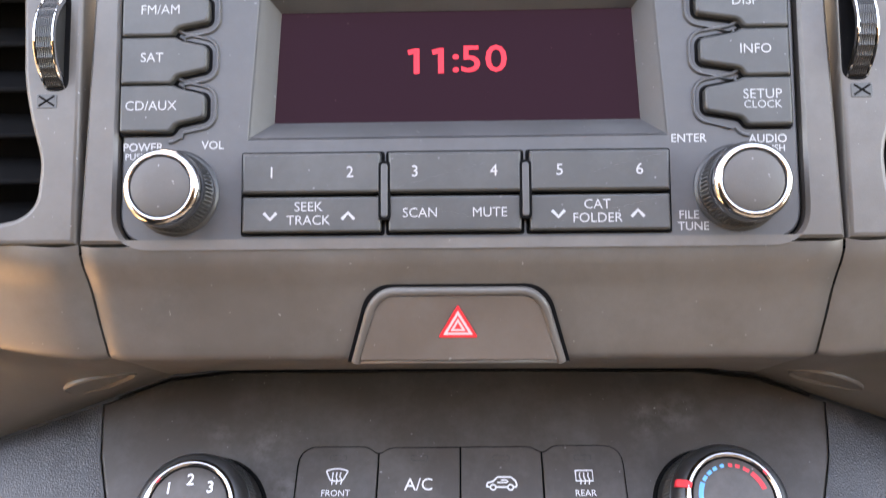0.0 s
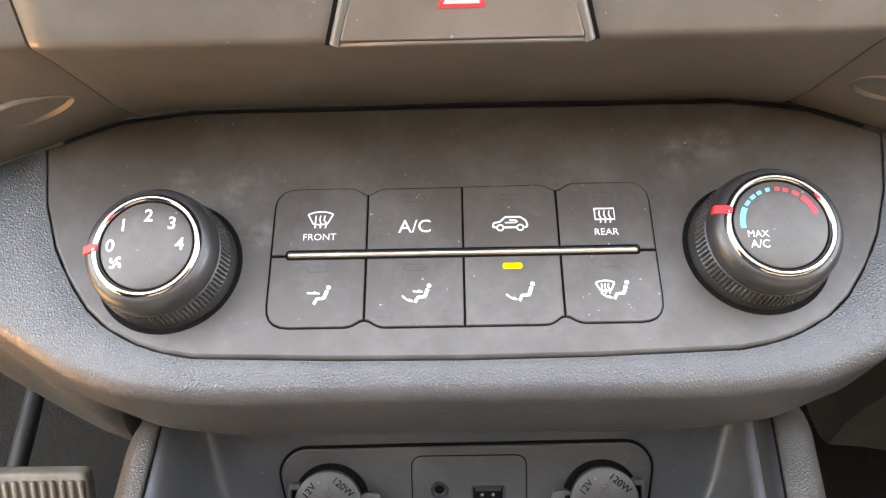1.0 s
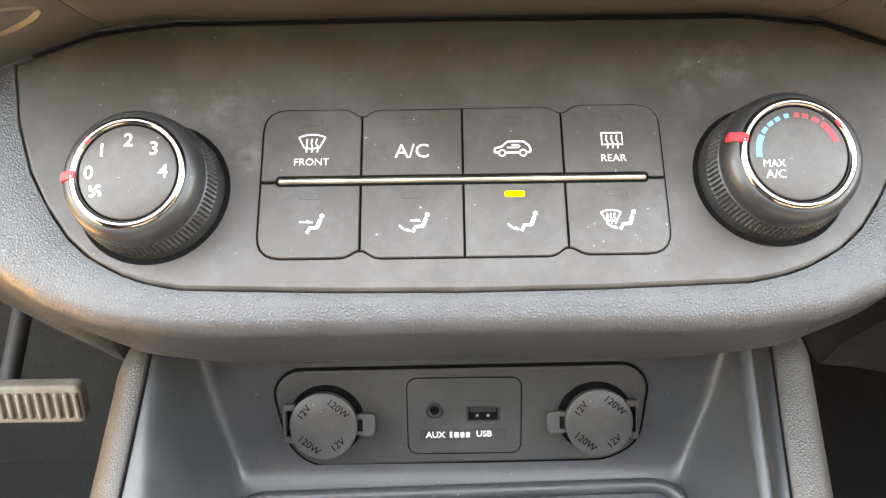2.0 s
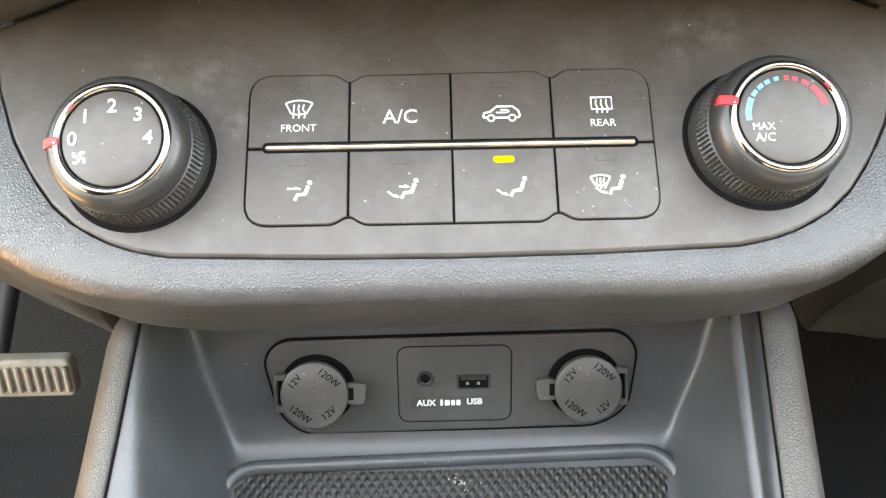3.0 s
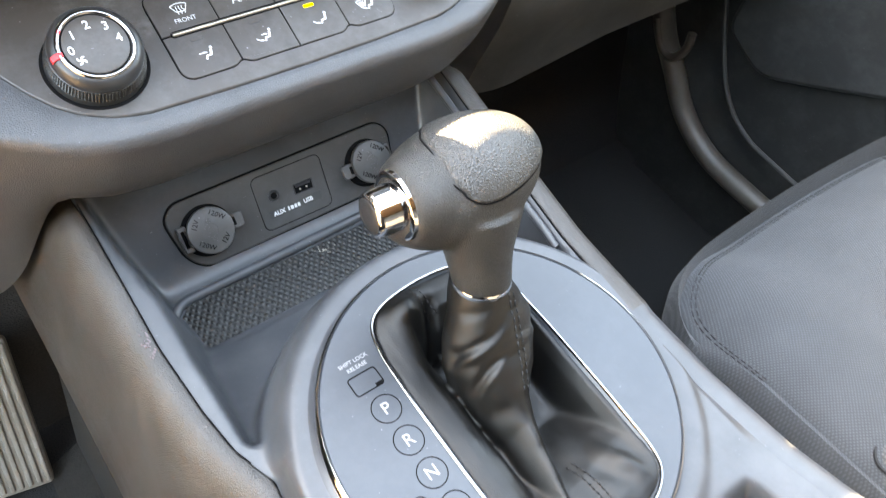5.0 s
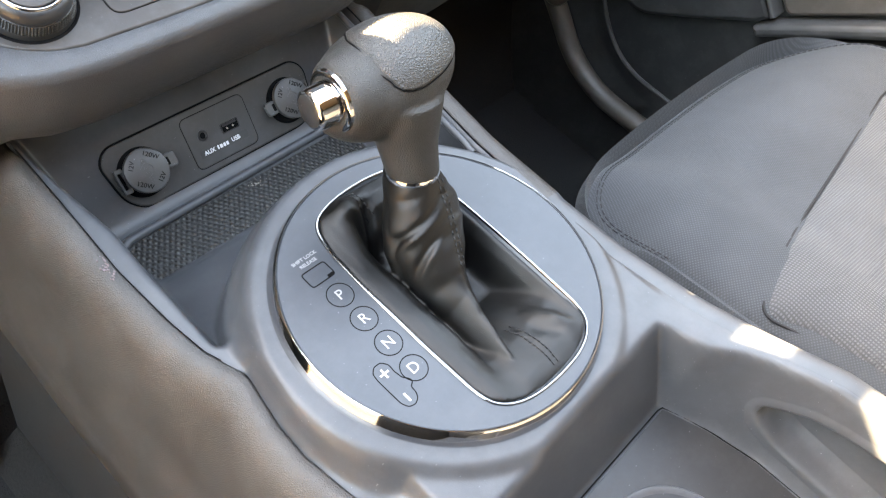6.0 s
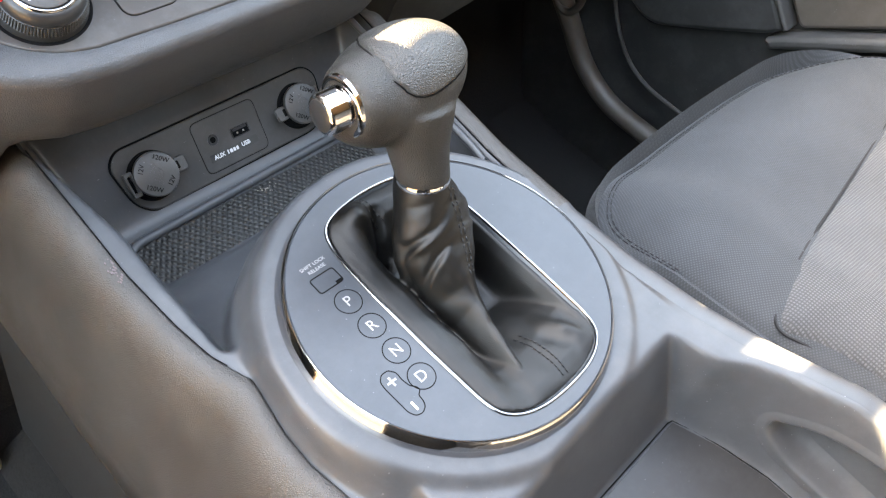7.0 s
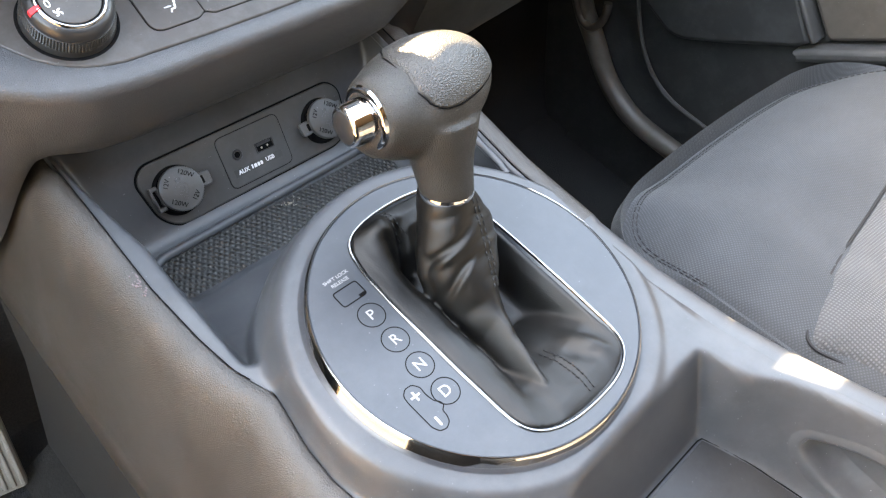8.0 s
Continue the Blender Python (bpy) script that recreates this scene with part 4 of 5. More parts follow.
def console():
    ob = thing("center_console", "grey moulded centre console with a grained skin on its sides, dusty and scuffed", "console", kind="structure")
    ys = [-170 + 1.8 * i for i in range(311)]
    nx = 140
    Z = np.zeros((len(ys), nx + 1))
    X = np.zeros_like(Z)
    for a, y in enumerate(ys):
        x0, x1 = left_edge(y), right_edge(y)
        for i in range(nx + 1):
            x = x0 + (x1 - x0) * i / nx
            X[a, i], Z[a, i] = x, console_height(x, y)
    for _ in range(2):
        P = np.pad(Z, 1, mode="edge")
        Z = (P[:-2, 1:-1] + P[2:, 1:-1] + P[1:-1, :-2] + P[1:-1, 2:] + 2 * P[1:-1, 1:-1]) / 6
    for a, y in enumerate(ys):       # edges meet the side skins
        for i in range(4):
            k = i / 4
            Z[a, i] = Z[a, i] * k + (rim_left(y) - 0.6) * (1 - k)
            Z[a, nx - i] = Z[a, nx - i] * k + (rim_right(y) - 0.6) * (1 - k)
    rows = [[(X[a, i], y, Z[a, i]) for i in range(nx + 1)] for a, y in enumerate(ys)]
    bm = skin(rows)
    inside = lambda p: all((b[0] - a[0]) * (p.z - a[1]) - (b[1] - a[1]) * (p.y - a[0]) > 0 for a, b in zip(SLOT, SLOT[1:] + SLOT[:1]))
    gone = [f for f in bm.faces if f.calc_center_median().x > 70 and -112 < f.calc_center_median().y < -10 and any(inside(v.co) for v in f.verts)]
    bmesh.ops.delete(bm, geom=gone, context="FACES")
    part("upper_moulding", bm, M_CONSOLE, ob, "satin grey moulded plastic", sharp=60)
    hang = []
    for s in (-1, 1):
        rows = []
        for k in range(92 if s > 0 else 112):
            y = -170 + 6 * k if k < 91 else 374 + 5 * (k - 91)
            e = left_edge(y) if s < 0 else right_edge(y)
            z = rim_left(y) if s < 0 else rim_right(y)
            if s < 0:
                end = piece([-170, 60, 150, 300, 340, 420, 480], [130, 165, 188, 196, 186, 162, 150], y)
                wide = max(44, 167 + e)
                drops = [-0.9, -0.2, 3, 9.5, 20, 38, 70, 110, 150, 205, 270]
                outs = [1.4, 6, 11, 15.5, 19.5, 23, 27.5, 33, 39, 45, 52]
                k_out = wide / piece(drops, outs, end)
                prof = [(-0.35, -3), (-0.4, 0.2)]
                for f in (0, 0.004, 0.015, 0.04, 0.08, 0.14, 0.22, 0.32, 0.45, 0.6, 0.8, 1.0):
                    d = -0.9 + (end + 0.9) * f
                    prof.append((-piece(drops, outs, d) * (1 + (k_out - 1) * f ** 0.5), -d))
                prof += [(-wide + 1.5, -end - 1.5), (-wide + 9, -end - 1)]
                hang.append((e - wide + 7, y, z - end + 3))
            else:
                prof = [(0.35, -3), (0.4, 0.2), (1.4, 0.8), (6, 1.0), (11, 0.4), (15, -2), (17.5, -7), (18.5, -18), (19.5, -50), (21, -110), (24, -200), (28, -300), (30, -345)]
                if y < 152:      # one smooth moulding along the cup tray
                    prof[:6] = [(-0.3, -0.75), (0.4, -0.6), (1.4, -0.55), (6, -0.7), (11, -1.4), (15, -3.4)]
            row = []
            for a, b in prof:
                if y > 360:
                    b -= 6 * smooth01(358, 374, y)
                row.append((e + a, y, z + b))
            rows.append(row)
        if s < 0:
            part("side_skin", skin(rows), M_SIDE, ob, "grained dark side panel", sharp=60)
        else:
            part("side_skin", skin(rows[54:]), M_SIDE, ob, "grained dark side panel", sharp=60)
            part("side_rail", skin(rows[:55]), M_CONSOLE, ob, "smooth grey side rail", sharp=60)
        pts = [((left_edge(y) if s < 0 else right_edge(y)), y, (rim_left(y) if s < 0 else rim_right(y)) - 0.25) for y in range(154 if s > 0 else 196, 372, 4)]
        part("seam_joint", tube(pts, 0.5, 6), M_GAP, ob)
    rows = [[(x, y, z), (x - 1, y, z - 25), (x - 6, y, z * 0.5 - 80), (x - 22, y, -150), (x - 60, y, -178)] for x, y, z in hang]
    part("tunnel_carpet", skin(rows), M_TUNNEL, ob, "dark grey carpet below the side panel")
    rng = random.Random(4)
    bm = bmesh.new()
    for _ in range(26):
        y, a = rng.gauss(273, 6), rng.uniform(-6.5, -1.5)
        r = rng.uniform(0.2, 0.6)
        prism([(left_edge(y) + a + r * math.cos(q), y + 1.7 * r * math.sin(q)) for q in (0, 1.2, 2.3, 3.4, 4.4, 5.4)], rim_left(y) + 0.2, rim_left(y) + 0.98, 0, bm)
    scuff = part("scuff_marks", bm, M_SCUFF, ob, "pale scuff marks on the seam")
    tagged(scuff, "pale pinkish scuff marks beside the console seam", kind="stuff")
    # rubber mat in the pocket
    rows = []
    for k in range(26):
        y = 284 + 39 * k / 25
        cut = 8 * smooth01(311, 323, y) ** 2
        w = 97 - cut
        rows.append([(-w + 2 * w * i / 50, y, 260.6) for i in range(51)])
    bm = skin(rows)
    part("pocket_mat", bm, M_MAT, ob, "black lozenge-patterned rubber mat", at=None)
    bm = bmesh.new()
    for k in range(34):
        a, r = rng.uniform(0, 6.28), abs(rng.gauss(0, 3.2))
        q = rng.uniform(0.15, 0.5)
        x, y = 3.5 + 1.5 * r * math.cos(a), 317 + 0.8 * r * math.sin(a)
        prism([(x + q * math.cos(b), y + q * math.sin(b)) for b in (0, 1.3, 2.5, 3.7, 5.0)], 260.9, 261.5, 0, bm)
    tagged(part("splash_marks", bm, M_DRIED, ob, "pale dried splash on the mat"), "pale dried splash on the black mat", kind="stuff")
    lip = rounded([(-104, 282), (-99.5, 325.5), (96, 330), (107, 282)], [0, 15, 15, 0], 8)
    part("mat_lip", tube([(x, y, 261.5) for x, y in lip], 3.2, 12), M_CONSOLE, ob)
    pts = [(right_edge(y) - 7.5 - 0.02 * (y - 212), y, rim_right(y) + 0.4 - 2.0 * smooth01(222, 211, y)) for y in range(211, 372, 4)]
    part("pocket_ridge", tube(pts, 2.4, 10), M_CONSOLE, ob, "rounded ridge along the pocket edge")
    # cup holder ring and grab recess in the tray
    part("cup_holder", lathe([(39, -50), (39, -3), (40, -0.3), (42, 0.5), (44, 0.4), (45, -0.6)], 72), M_CONSOLE, ob, "round cup holder rim", at=spot(2, -40, 286))
    part("tray_joint", strip([(-70, 21.5), (69, 20.6), (73, 19.5), (78, 7), (82.8, -9), (89, -40), (91, -100), (91, -160)], 0.9, 285.9, 0.5), M_GAP, ob)
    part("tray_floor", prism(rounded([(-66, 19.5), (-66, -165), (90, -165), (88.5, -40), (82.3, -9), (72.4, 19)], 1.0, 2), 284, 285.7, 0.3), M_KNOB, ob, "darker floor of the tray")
    # lip and hollow of the grab recess
    steps = [(-9, 0.5), (-5, -0.35), (-2.2, -0.7), (-0.8, -0.5), (0, 0.4), (0.6, 2.0), (1.2, 6), (2.2, 11), (4.5, 14), (9, 15.5)]
    bm = bmesh.new()
    rings(bm, [[(wall_x(y, z) + into, y, z) for y, z in offset(SLOT, d)] for d, into in steps])
    part("grab_recess", bm, M_CONSOLE, ob, "elongated grab recess with a rounded lip", sharp=60)
    return ob


console()


def socket_panel():
    ob = thing("socket_panel", "black panel with two capped power sockets and charging port", "socket panel", M_U)
    out = rounded([(-66, -26.2), (66, -24.6), (78.6, -16), (81.4, 12.5), (74, 20.4), (-74, 19.2), (-81.4, 11), (-76.5, -16)], [7, 7, 7, 6, 9, 9, 6, 7], 5)
    part("joint", prism(offset(out, -1.0), -2, 0.5, 0.1), M_GAP, ob)
    part("plate", prism(out, -2, 1.2, 1.0), M_SOCKET, ob)
    box = box_outline(-23.2, -20.6, 26.4, 15.4, 5)
    part("insert_joint", prism(offset(box, -0.45), 0, 1.35, 0.05), M_GAP, ob)
    ins = part("insert", prism(box, 0, 1.6, 0.5), M_SOCKET, ob, "square black insert")
    part("audio_jack", lathe([(3.9, 1.5), (3.9, 2.0), (3.5, 2.4), (2.6, 2.4), (2.2, 2.0), (2.1, 0.8)], 40), M_KNOB, ins, "round audio jack", at=spot(-11.4, 0.4, 0))
    part("jack_hole", prism(circle(0, 0, 2.15, 24), 0.8, 1.68, 0), M_GAP, ins, at=spot(-11.4, 0.4, 0))
    port = part("charging_port", bowl_plate(box_outline(2.4, -5.2, 17.2, 2.0, 0.8), [box_outline(3.4, -4.4, 16.2, 1.2, 0.3)], 2.05, 2.2, 0.2), M_KNOB, ins, "rectangular charging port")
    part("port_hole", prism(box_outline(3.4, -4.4, 16.2, 1.2, 0.3), 0.8, 1.65, 0), M_GAP, port)
    part("port_tongue", prism(box_outline(4.2, -0.6, 15.4, 1.0, 0.2), 0.8, 1.85, 0), M_BLACK, port)
    for x in (7.2, 12.0):
        part("contact", prism(box_outline(x - 0.6, -2.9, x + 0.6, -1.7, 0.2), 0.8, 1.8, 0), M_SATIN, port)
    lab = part("label_strip", prism(box_outline(-18.0, -14.2, 20.4, -8.6, 0.6), 0.8, 1.75, 0.1), M_BUTTON, ins, "recessed label strip")
    words("AUX", 4.0, M_WHITE, lab, -11.2, -11.5, 1.78, bold=0.03)
    words("USB", 4.0, M_WHITE, lab, 10.2, -11.2, 1.78, bold=0.03)
    bm = prism(box_outline(-4.9, -12.8, -3.8, -9.9, 0.2), 1.7, 1.84, 0)
    for a, b in ((-3.0, -0.8), (-0.2, 1.6), (2.2, 4.0)):
        prism(box_outline(a, -12.8, b, -10.2, 0.6), 1.7, 1.84, 0, bm=bm)
    part("label_bars", bm, M_WHITE, lab)
    for s in (-1, 1):
        cx, cy = s * 58.8, -3.6
        part("socket_collar", lathe([(16.6, 1.0), (16.4, 2.0), (14.6, 2.4), (13.6, 7.2), (12.0, 7.4)], 56), M_GAP, ob, at=spot(cx, cy, 0))
        cap = part("socket_cap", lathe([(13.6, 2.2), (14.3, 2.6), (14.5, 5.4), (14.2, 6.2), (13.3, 6.7), (0.0, 6.8)], 64), M_CAP, ob, "grey rubber power socket cap", at=spot(cx, cy + 0.8, 5.4, -12))
        tab = part("pull_tab", prism(rounded([(12.0, -4.4), (15.6, -5.4), (21.6, -5.6), (22.2, 4.2), (15.8, 4.6), (12.2, 3.4)], [0.5, 1.2, 2.2, 2.2, 1.2, 0.5], 4), 1.4, 3.6, 0.8), M_CAP, cap, "pull tab", at=Matrix.Diagonal((-s, 1, 1, 1)))
        part("tab_hole", prism(box_outline(14.3, -3.0, 16.6, 2.2, 0.5), 1.6, 3.75, 0), M_GAP, tab)
        hin = part("hinge", bowl_plate(box_outline(-18.0, -8.6, -12.6, 8.2, 0.8), [box_outline(-16.6, -5.6, -14.0, 5.4, 0.4)], 1.6, 4.2, 0.4), M_CAP, cap, "hinge strap", at=Matrix.Diagonal((-s, 1, 1, 1)))
        part("hinge_slot", prism(box_outline(-16.7, -5.7, -13.9, 5.5, 0.4), -2.4, -1.6, 0), M_GAP, hin)
        part("hinge_pin", tube([(-17.6, -5.4, 0.4), (-17.6, 5.2, 0.4)], 0.9, 8), M_CAP, hin)
        # embossed letters, coloured near black in place of the shading of their relief
        for rot, txt, turn in ((52, "12V", 52), (-40, "120W", -40), (142, "120W", -38), (-142, "12V", 38)):
            a = radians(90 + rot)
            words(txt, 4.3, M_GAP, cap, 10.0 * math.cos(a), 10.0 * math.sin(a), 6.72, bold=0.0, rz=turn, height=0.3)
        for r in (4.0, 1.9):
            part("moulded_ring", strip(arc(0, 0, r, -140, 150, 20), 0.6, 6.7, 0.35), M_CAP, cap)
        for y in (6.0, -6.2):
            part("moulded_ring", strip(arc(0, y, 1.5, 0, 350, 14), 0.5, 6.7, 0.35), M_CAP, cap)
            part("moulded_bar", strip([(-0.9, y), (0.9, y)], 0.5, 6.7, 0.3), M_CAP, cap)
    return ob


socket_panel()


# ---- gear selector ----
def boot_outline(grow=0.0):
    half = [(0, 70.0), (14, 70.6), (24, 72.6), (32, 76.2), (38.6, 82.0), (41.0, 92), (42.2, 128), (42.2, 170), (41.2, 197), (38.4, 212), (33, 219.5), (22, 223.4), (10, 225.2), (0, 225.6)]
    pts = half + [(-x, y) for x, y in half[-2:0:-1]]
    # even steps along the outline
    P = [Vector(p) for p in pts] + [Vector(pts[0])]
    L = np.cumsum([0] + [(b - a).length for a, b in zip(P, P[1:])])
    n = 120
    out = []
    for k in range(n):
        s = L[-1] * k / n
        out.append((float(np.interp(s, L, [p.x for p in P])), float(np.interp(s, L, [p.y for p in P]))))
    for _ in range(2):
        out = [((out[i - 1][0] + 2 * out[i][0] + out[(i + 1) % n][0]) / 4, (out[i - 1][1] + 2 * out[i][1] + out[(i + 1) % n][1]) / 4) for i in range(n)]
    return offset(out, -grow) if grow else out


COLLAR = Vector((4.5, 191.5, 388.5))
LEAN = Matrix.Rotation(radians(-20), 3, "X") @ Matrix.Rotation(radians(4), 3, "Y")


# sleeve of the boot: centre, reach to left and right, reach to the top, direction of the top, pinch of the top
SLEEVE = [((4.5, 191.5, 388.5), 13.0, 13.0, 13.0, (-0.94, 0.34), 0.0), ((3.5, 187, 378), 15.6, 20.5, 15.4, (-0.92, 0.4), 0.0), ((1.5, 180, 366), 18.5, 26.5, 18, (-0.85, 0.5), 0.0),
          ((-0.5, 171, 354), 19, 28.5, 19.5, (-0.6, 0.8), 0.05), ((-2, 159, 344), 17, 25, 21, (-0.4, 0.92), 0.15), ((-2.5, 147, 336), 15, 15, 22, (-0.2, 0.98), 0.3),
          ((-3, 134, 330), 13.5, 11, 22.5, (-0.08, 1.0), 0.45), ((-5, 121, 328), 12.5, 9, 21, (0.0, 1.0), 0.5), ((-7.5, 109, 328), 11, 8, 20, (0.0, 1.0), 0.5),
          ((-10.5, 95, 328), 8.5, 6, 19.0, (0.0, 1.0), 0.5), ((-13.5, 82, 327), 4, 3, 17, (0.0, 1.0), 0.4)]


def basin(x, y):
    """Height of the slack skin between the frame and the sleeve."""
    left = piece([0, 3, 8, 13, 17, 20, 23, 27, 34], [346.6, 347.6, 348.2, 347.2, 345, 341.5, 334, 326, 318], x + 41.2)
    deep = piece([0, 3, 7, 12, 20, 34], [346.6, 346.7, 340.0, 327, 312, 304], 41.2 - x)
    flat = piece([0, 4, 10, 18, 28, 44], [346.6, 347.3, 346.2, 344.4, 343.2, 342], 41.2 - x)
    right = flat + (deep - flat) * smooth01(76, 114, y)
    back = piece([0, 4, 10, 18, 28, 42, 60], [346.6, 347.6, 347.8, 346.2, 343.2, 335, 322], y - 71 - 0.16 * max(0, x))
    front = piece([0, 3, 9, 16, 24, 34], [346.6, 347.6, 348.4, 346, 336, 318], 224.5 - y)
    z = blend_max((left, right, back, front))
    # puffed lobe in the front corner with a fold beside it, and a ruck in the rear corner
    a, b = (x + 19) * 0.94 - (y - 209) * 0.3, (y - 209) * 0.94 + (x + 19) * 0.3
    z += 12 * math.exp(-(a / 11) ** 2 - (b / 13) ** 2)
    z -= 12 * math.exp(-((a - 12.5) / 4.0) ** 2) * smooth01(14, 2, b) * smooth01(-22, -10, b)
    z += 3.4 * math.exp(-((x - 26 + 0.3 * (y - 92)) / 4.5) ** 2 - ((y - 92) / 10) ** 2)
    z -= 1.6 * math.exp(-((x - 17 + 0.3 * (y - 92)) / 4) ** 2 - ((y - 94) / 10) ** 2)
    edge = min(x + 41.2, 41.2 - x, y - 70, 225 - y)
    z += (1.3 * noise.noise(Vector((x * 0.07, y * 0.05, 2.0))) + 0.6 * noise.noise(Vector((x * 0.16, y * 0.12, 5.0)))) * smooth01(2, 12, edge)
    return z


def boot_mesh():
    bm = bmesh.new()
    outer = boot_outline(-1.2)
    steps = 44
    loops = [[(x, y, 272) for x, y in outer]]
    for k in range(steps + 1):
        s = 0.985 * k / steps
        row = []
        for bx, by in outer:
            sx, sy = -1.0, min(188.0, max(106.0, by))
            x, y = bx + (sx - bx) * s, by + (sy - by) * s
            row.append((x, y, basin(x, y)))
        loops.append(row)
    rings(bm, loops, cap0=True, cap1=True)
    n, loops = 90, []
    keys = range(len(SLEEVE))
    col = lambda f, q: float(np.interp(q, keys, [f(w) for w in SLEEVE]))
    for k in range(n + 1):
        q = (len(SLEEVE) - 1) * k / n
        c = Vector((col(lambda w: w[0][0], q), col(lambda w: w[0][1], q), col(lambda w: w[0][2], q)))
        wl, wr, h, pinch = (col(lambda w, i=i: w[i], q) for i in (1, 2, 3, 5))
        up = Vector((0, col(lambda w: w[4][0], q), col(lambda w: w[4][1], q))).normalized()
        row = []
        for i in range(72):
            a = 2 * math.pi * i / 72
            ca, sa = math.cos(a), math.sin(a)
            w = (wr if ca > 0 else wl) * (1 - pinch * max(0, sa) ** 1.3)
            wob = 1 + 0.05 * noise.noise(Vector((ca * 1.6, sa * 1.6, q * 1.3))) * smooth01(0.1, 1.0, q)
            # a long crease down the outer side, and slack rolls under the collar on the near side
            wob -= 0.09 * math.exp(-((a - 0.75 + 0.05 * q) / 0.2) ** 2) * smooth01(2.6, 4.0, q) * (1 - smooth01(8, 9.5, q))
            for q0, slope, a0, deep, wide in ((0.7, 0.3, 2.6, 0.05, 0.7), (1.9, 0.75, 2.4, 0.10, 0.9), (3.2, 0.9, 2.2, 0.09, 0.6), (1.1, -0.4, 0.9, 0.06, 0.6), (2.3, -0.6, 0.8, 0.05, 0.5)):
                wob -= deep * math.exp(-((q - q0 - slope * (a - a0)) / 0.2) ** 2) * math.exp(-((a - a0) / wide) ** 4)
                wob += 0.5 * deep * math.exp(-((q - q0 - 0.36 - slope * (a - a0)) / 0.22) ** 2) * math.exp(-((a - a0) / wide) ** 4)
            row.append(c + Vector((w * ca * wob, 0, 0)) + up * (h if sa > 0 else 18) * sa * wob)
        loops.append(row)
    rings(bm, loops, cap0=True, cap1=True)
    # fold that hangs from the near side of the sleeve
    tube([(-3, 188, 372), (-8, 182, 361), (-12, 175, 350), (-13.5, 168, 341), (-13.5, 163.5, 334)], [9, 10, 9, 7, 4], 18, bm)
    return bm


def settle(ob):
    """Fix the modifiers' result as the mesh."""
    bpy.context.view_layer.update()
    me = bpy.data.meshes.new_from_object(ob.evaluated_get(bpy.context.evaluated_depsgraph_get()))
    ob.modifiers.clear()
    ob.data = me
    for p in me.polygons:
        p.use_smooth = True
    return ob


KNOB_C = Vector((1.8, 220.1, 431.8))
KNOB_M = Matrix.Translation(KNOB_C) @ Matrix.Rotation(radians(-6.3), 4, "Z") @ Matrix.Rotation(radians(-18), 4, "Y")
KNOB_SIZE = (39.5, 27.2, 25.2)
BUTTON_C, BUTTON_AXIS = Vector((-29.8, 220.6, 433.4)), Vector((-0.99, 0.06, 0.0)).normalized()


def knob_point(a, b, grow=0.0):
    """On the egg of the grip; a: -1 to 1 along it; b: angle from its top towards the driver."""
    r = math.sqrt(max(0.0, 1 - a * a))
    p = Vector((a, -r * math.sin(b), r * math.cos(b)))
    n = Vector([v / k for v, k in zip(p, KNOB_SIZE)]).normalized()
    return KNOB_M @ (Vector([v * k for v, k in zip(p, KNOB_SIZE)]) + n * grow)


def knob_body():
    bm = bmesh.new()
    rings(bm, [[knob_point(-math.cos(math.pi * (k + 0.5) / 48), 2 * math.pi * i / 64) for i in range(64)] for k in range(48)], cap0=True, cap1=True)
    # snout that carries the button
    side = BUTTON_AXIS.cross(Vector((0, 0, 1))).normalized()
    over = side.cross(BUTTON_AXIS)
    loops = []
    for d, r in ((0.0, 16.4), (-1.2, 17.6), (-4, 19.0), (-10, 20.8), (-18, 22.0), (-26, 21)):
        c = BUTTON_C + BUTTON_AXIS * d + Vector((0, 0, -0.10 * d * -1))
        loops.append([c + (side * math.cos(t) + over * math.sin(t)) * r for t in (2 * math.pi * i / 48 for i in range(48))])
    rings(bm, loops, cap0=True, cap1=True)
    # neck down to the collar
    top = Vector((4, 211, 428))
    loops = []
    for k in range(13):
        f = k / 12
        c = COLLAR.lerp(top, f)
        r = piece([0, 0.2, 0.45, 0.7, 1.0], [13.6, 14.2, 15.6, 18.6, 22.0], f)
        loops.append([c + LEAN @ Vector((r * 1.02 * math.cos(t), r * 1.06 * math.sin(t), 0)) for t in (2 * math.pi * i / 40 for i in range(40))])
    rings(bm, loops, cap0=True, cap1=True)
    return bm


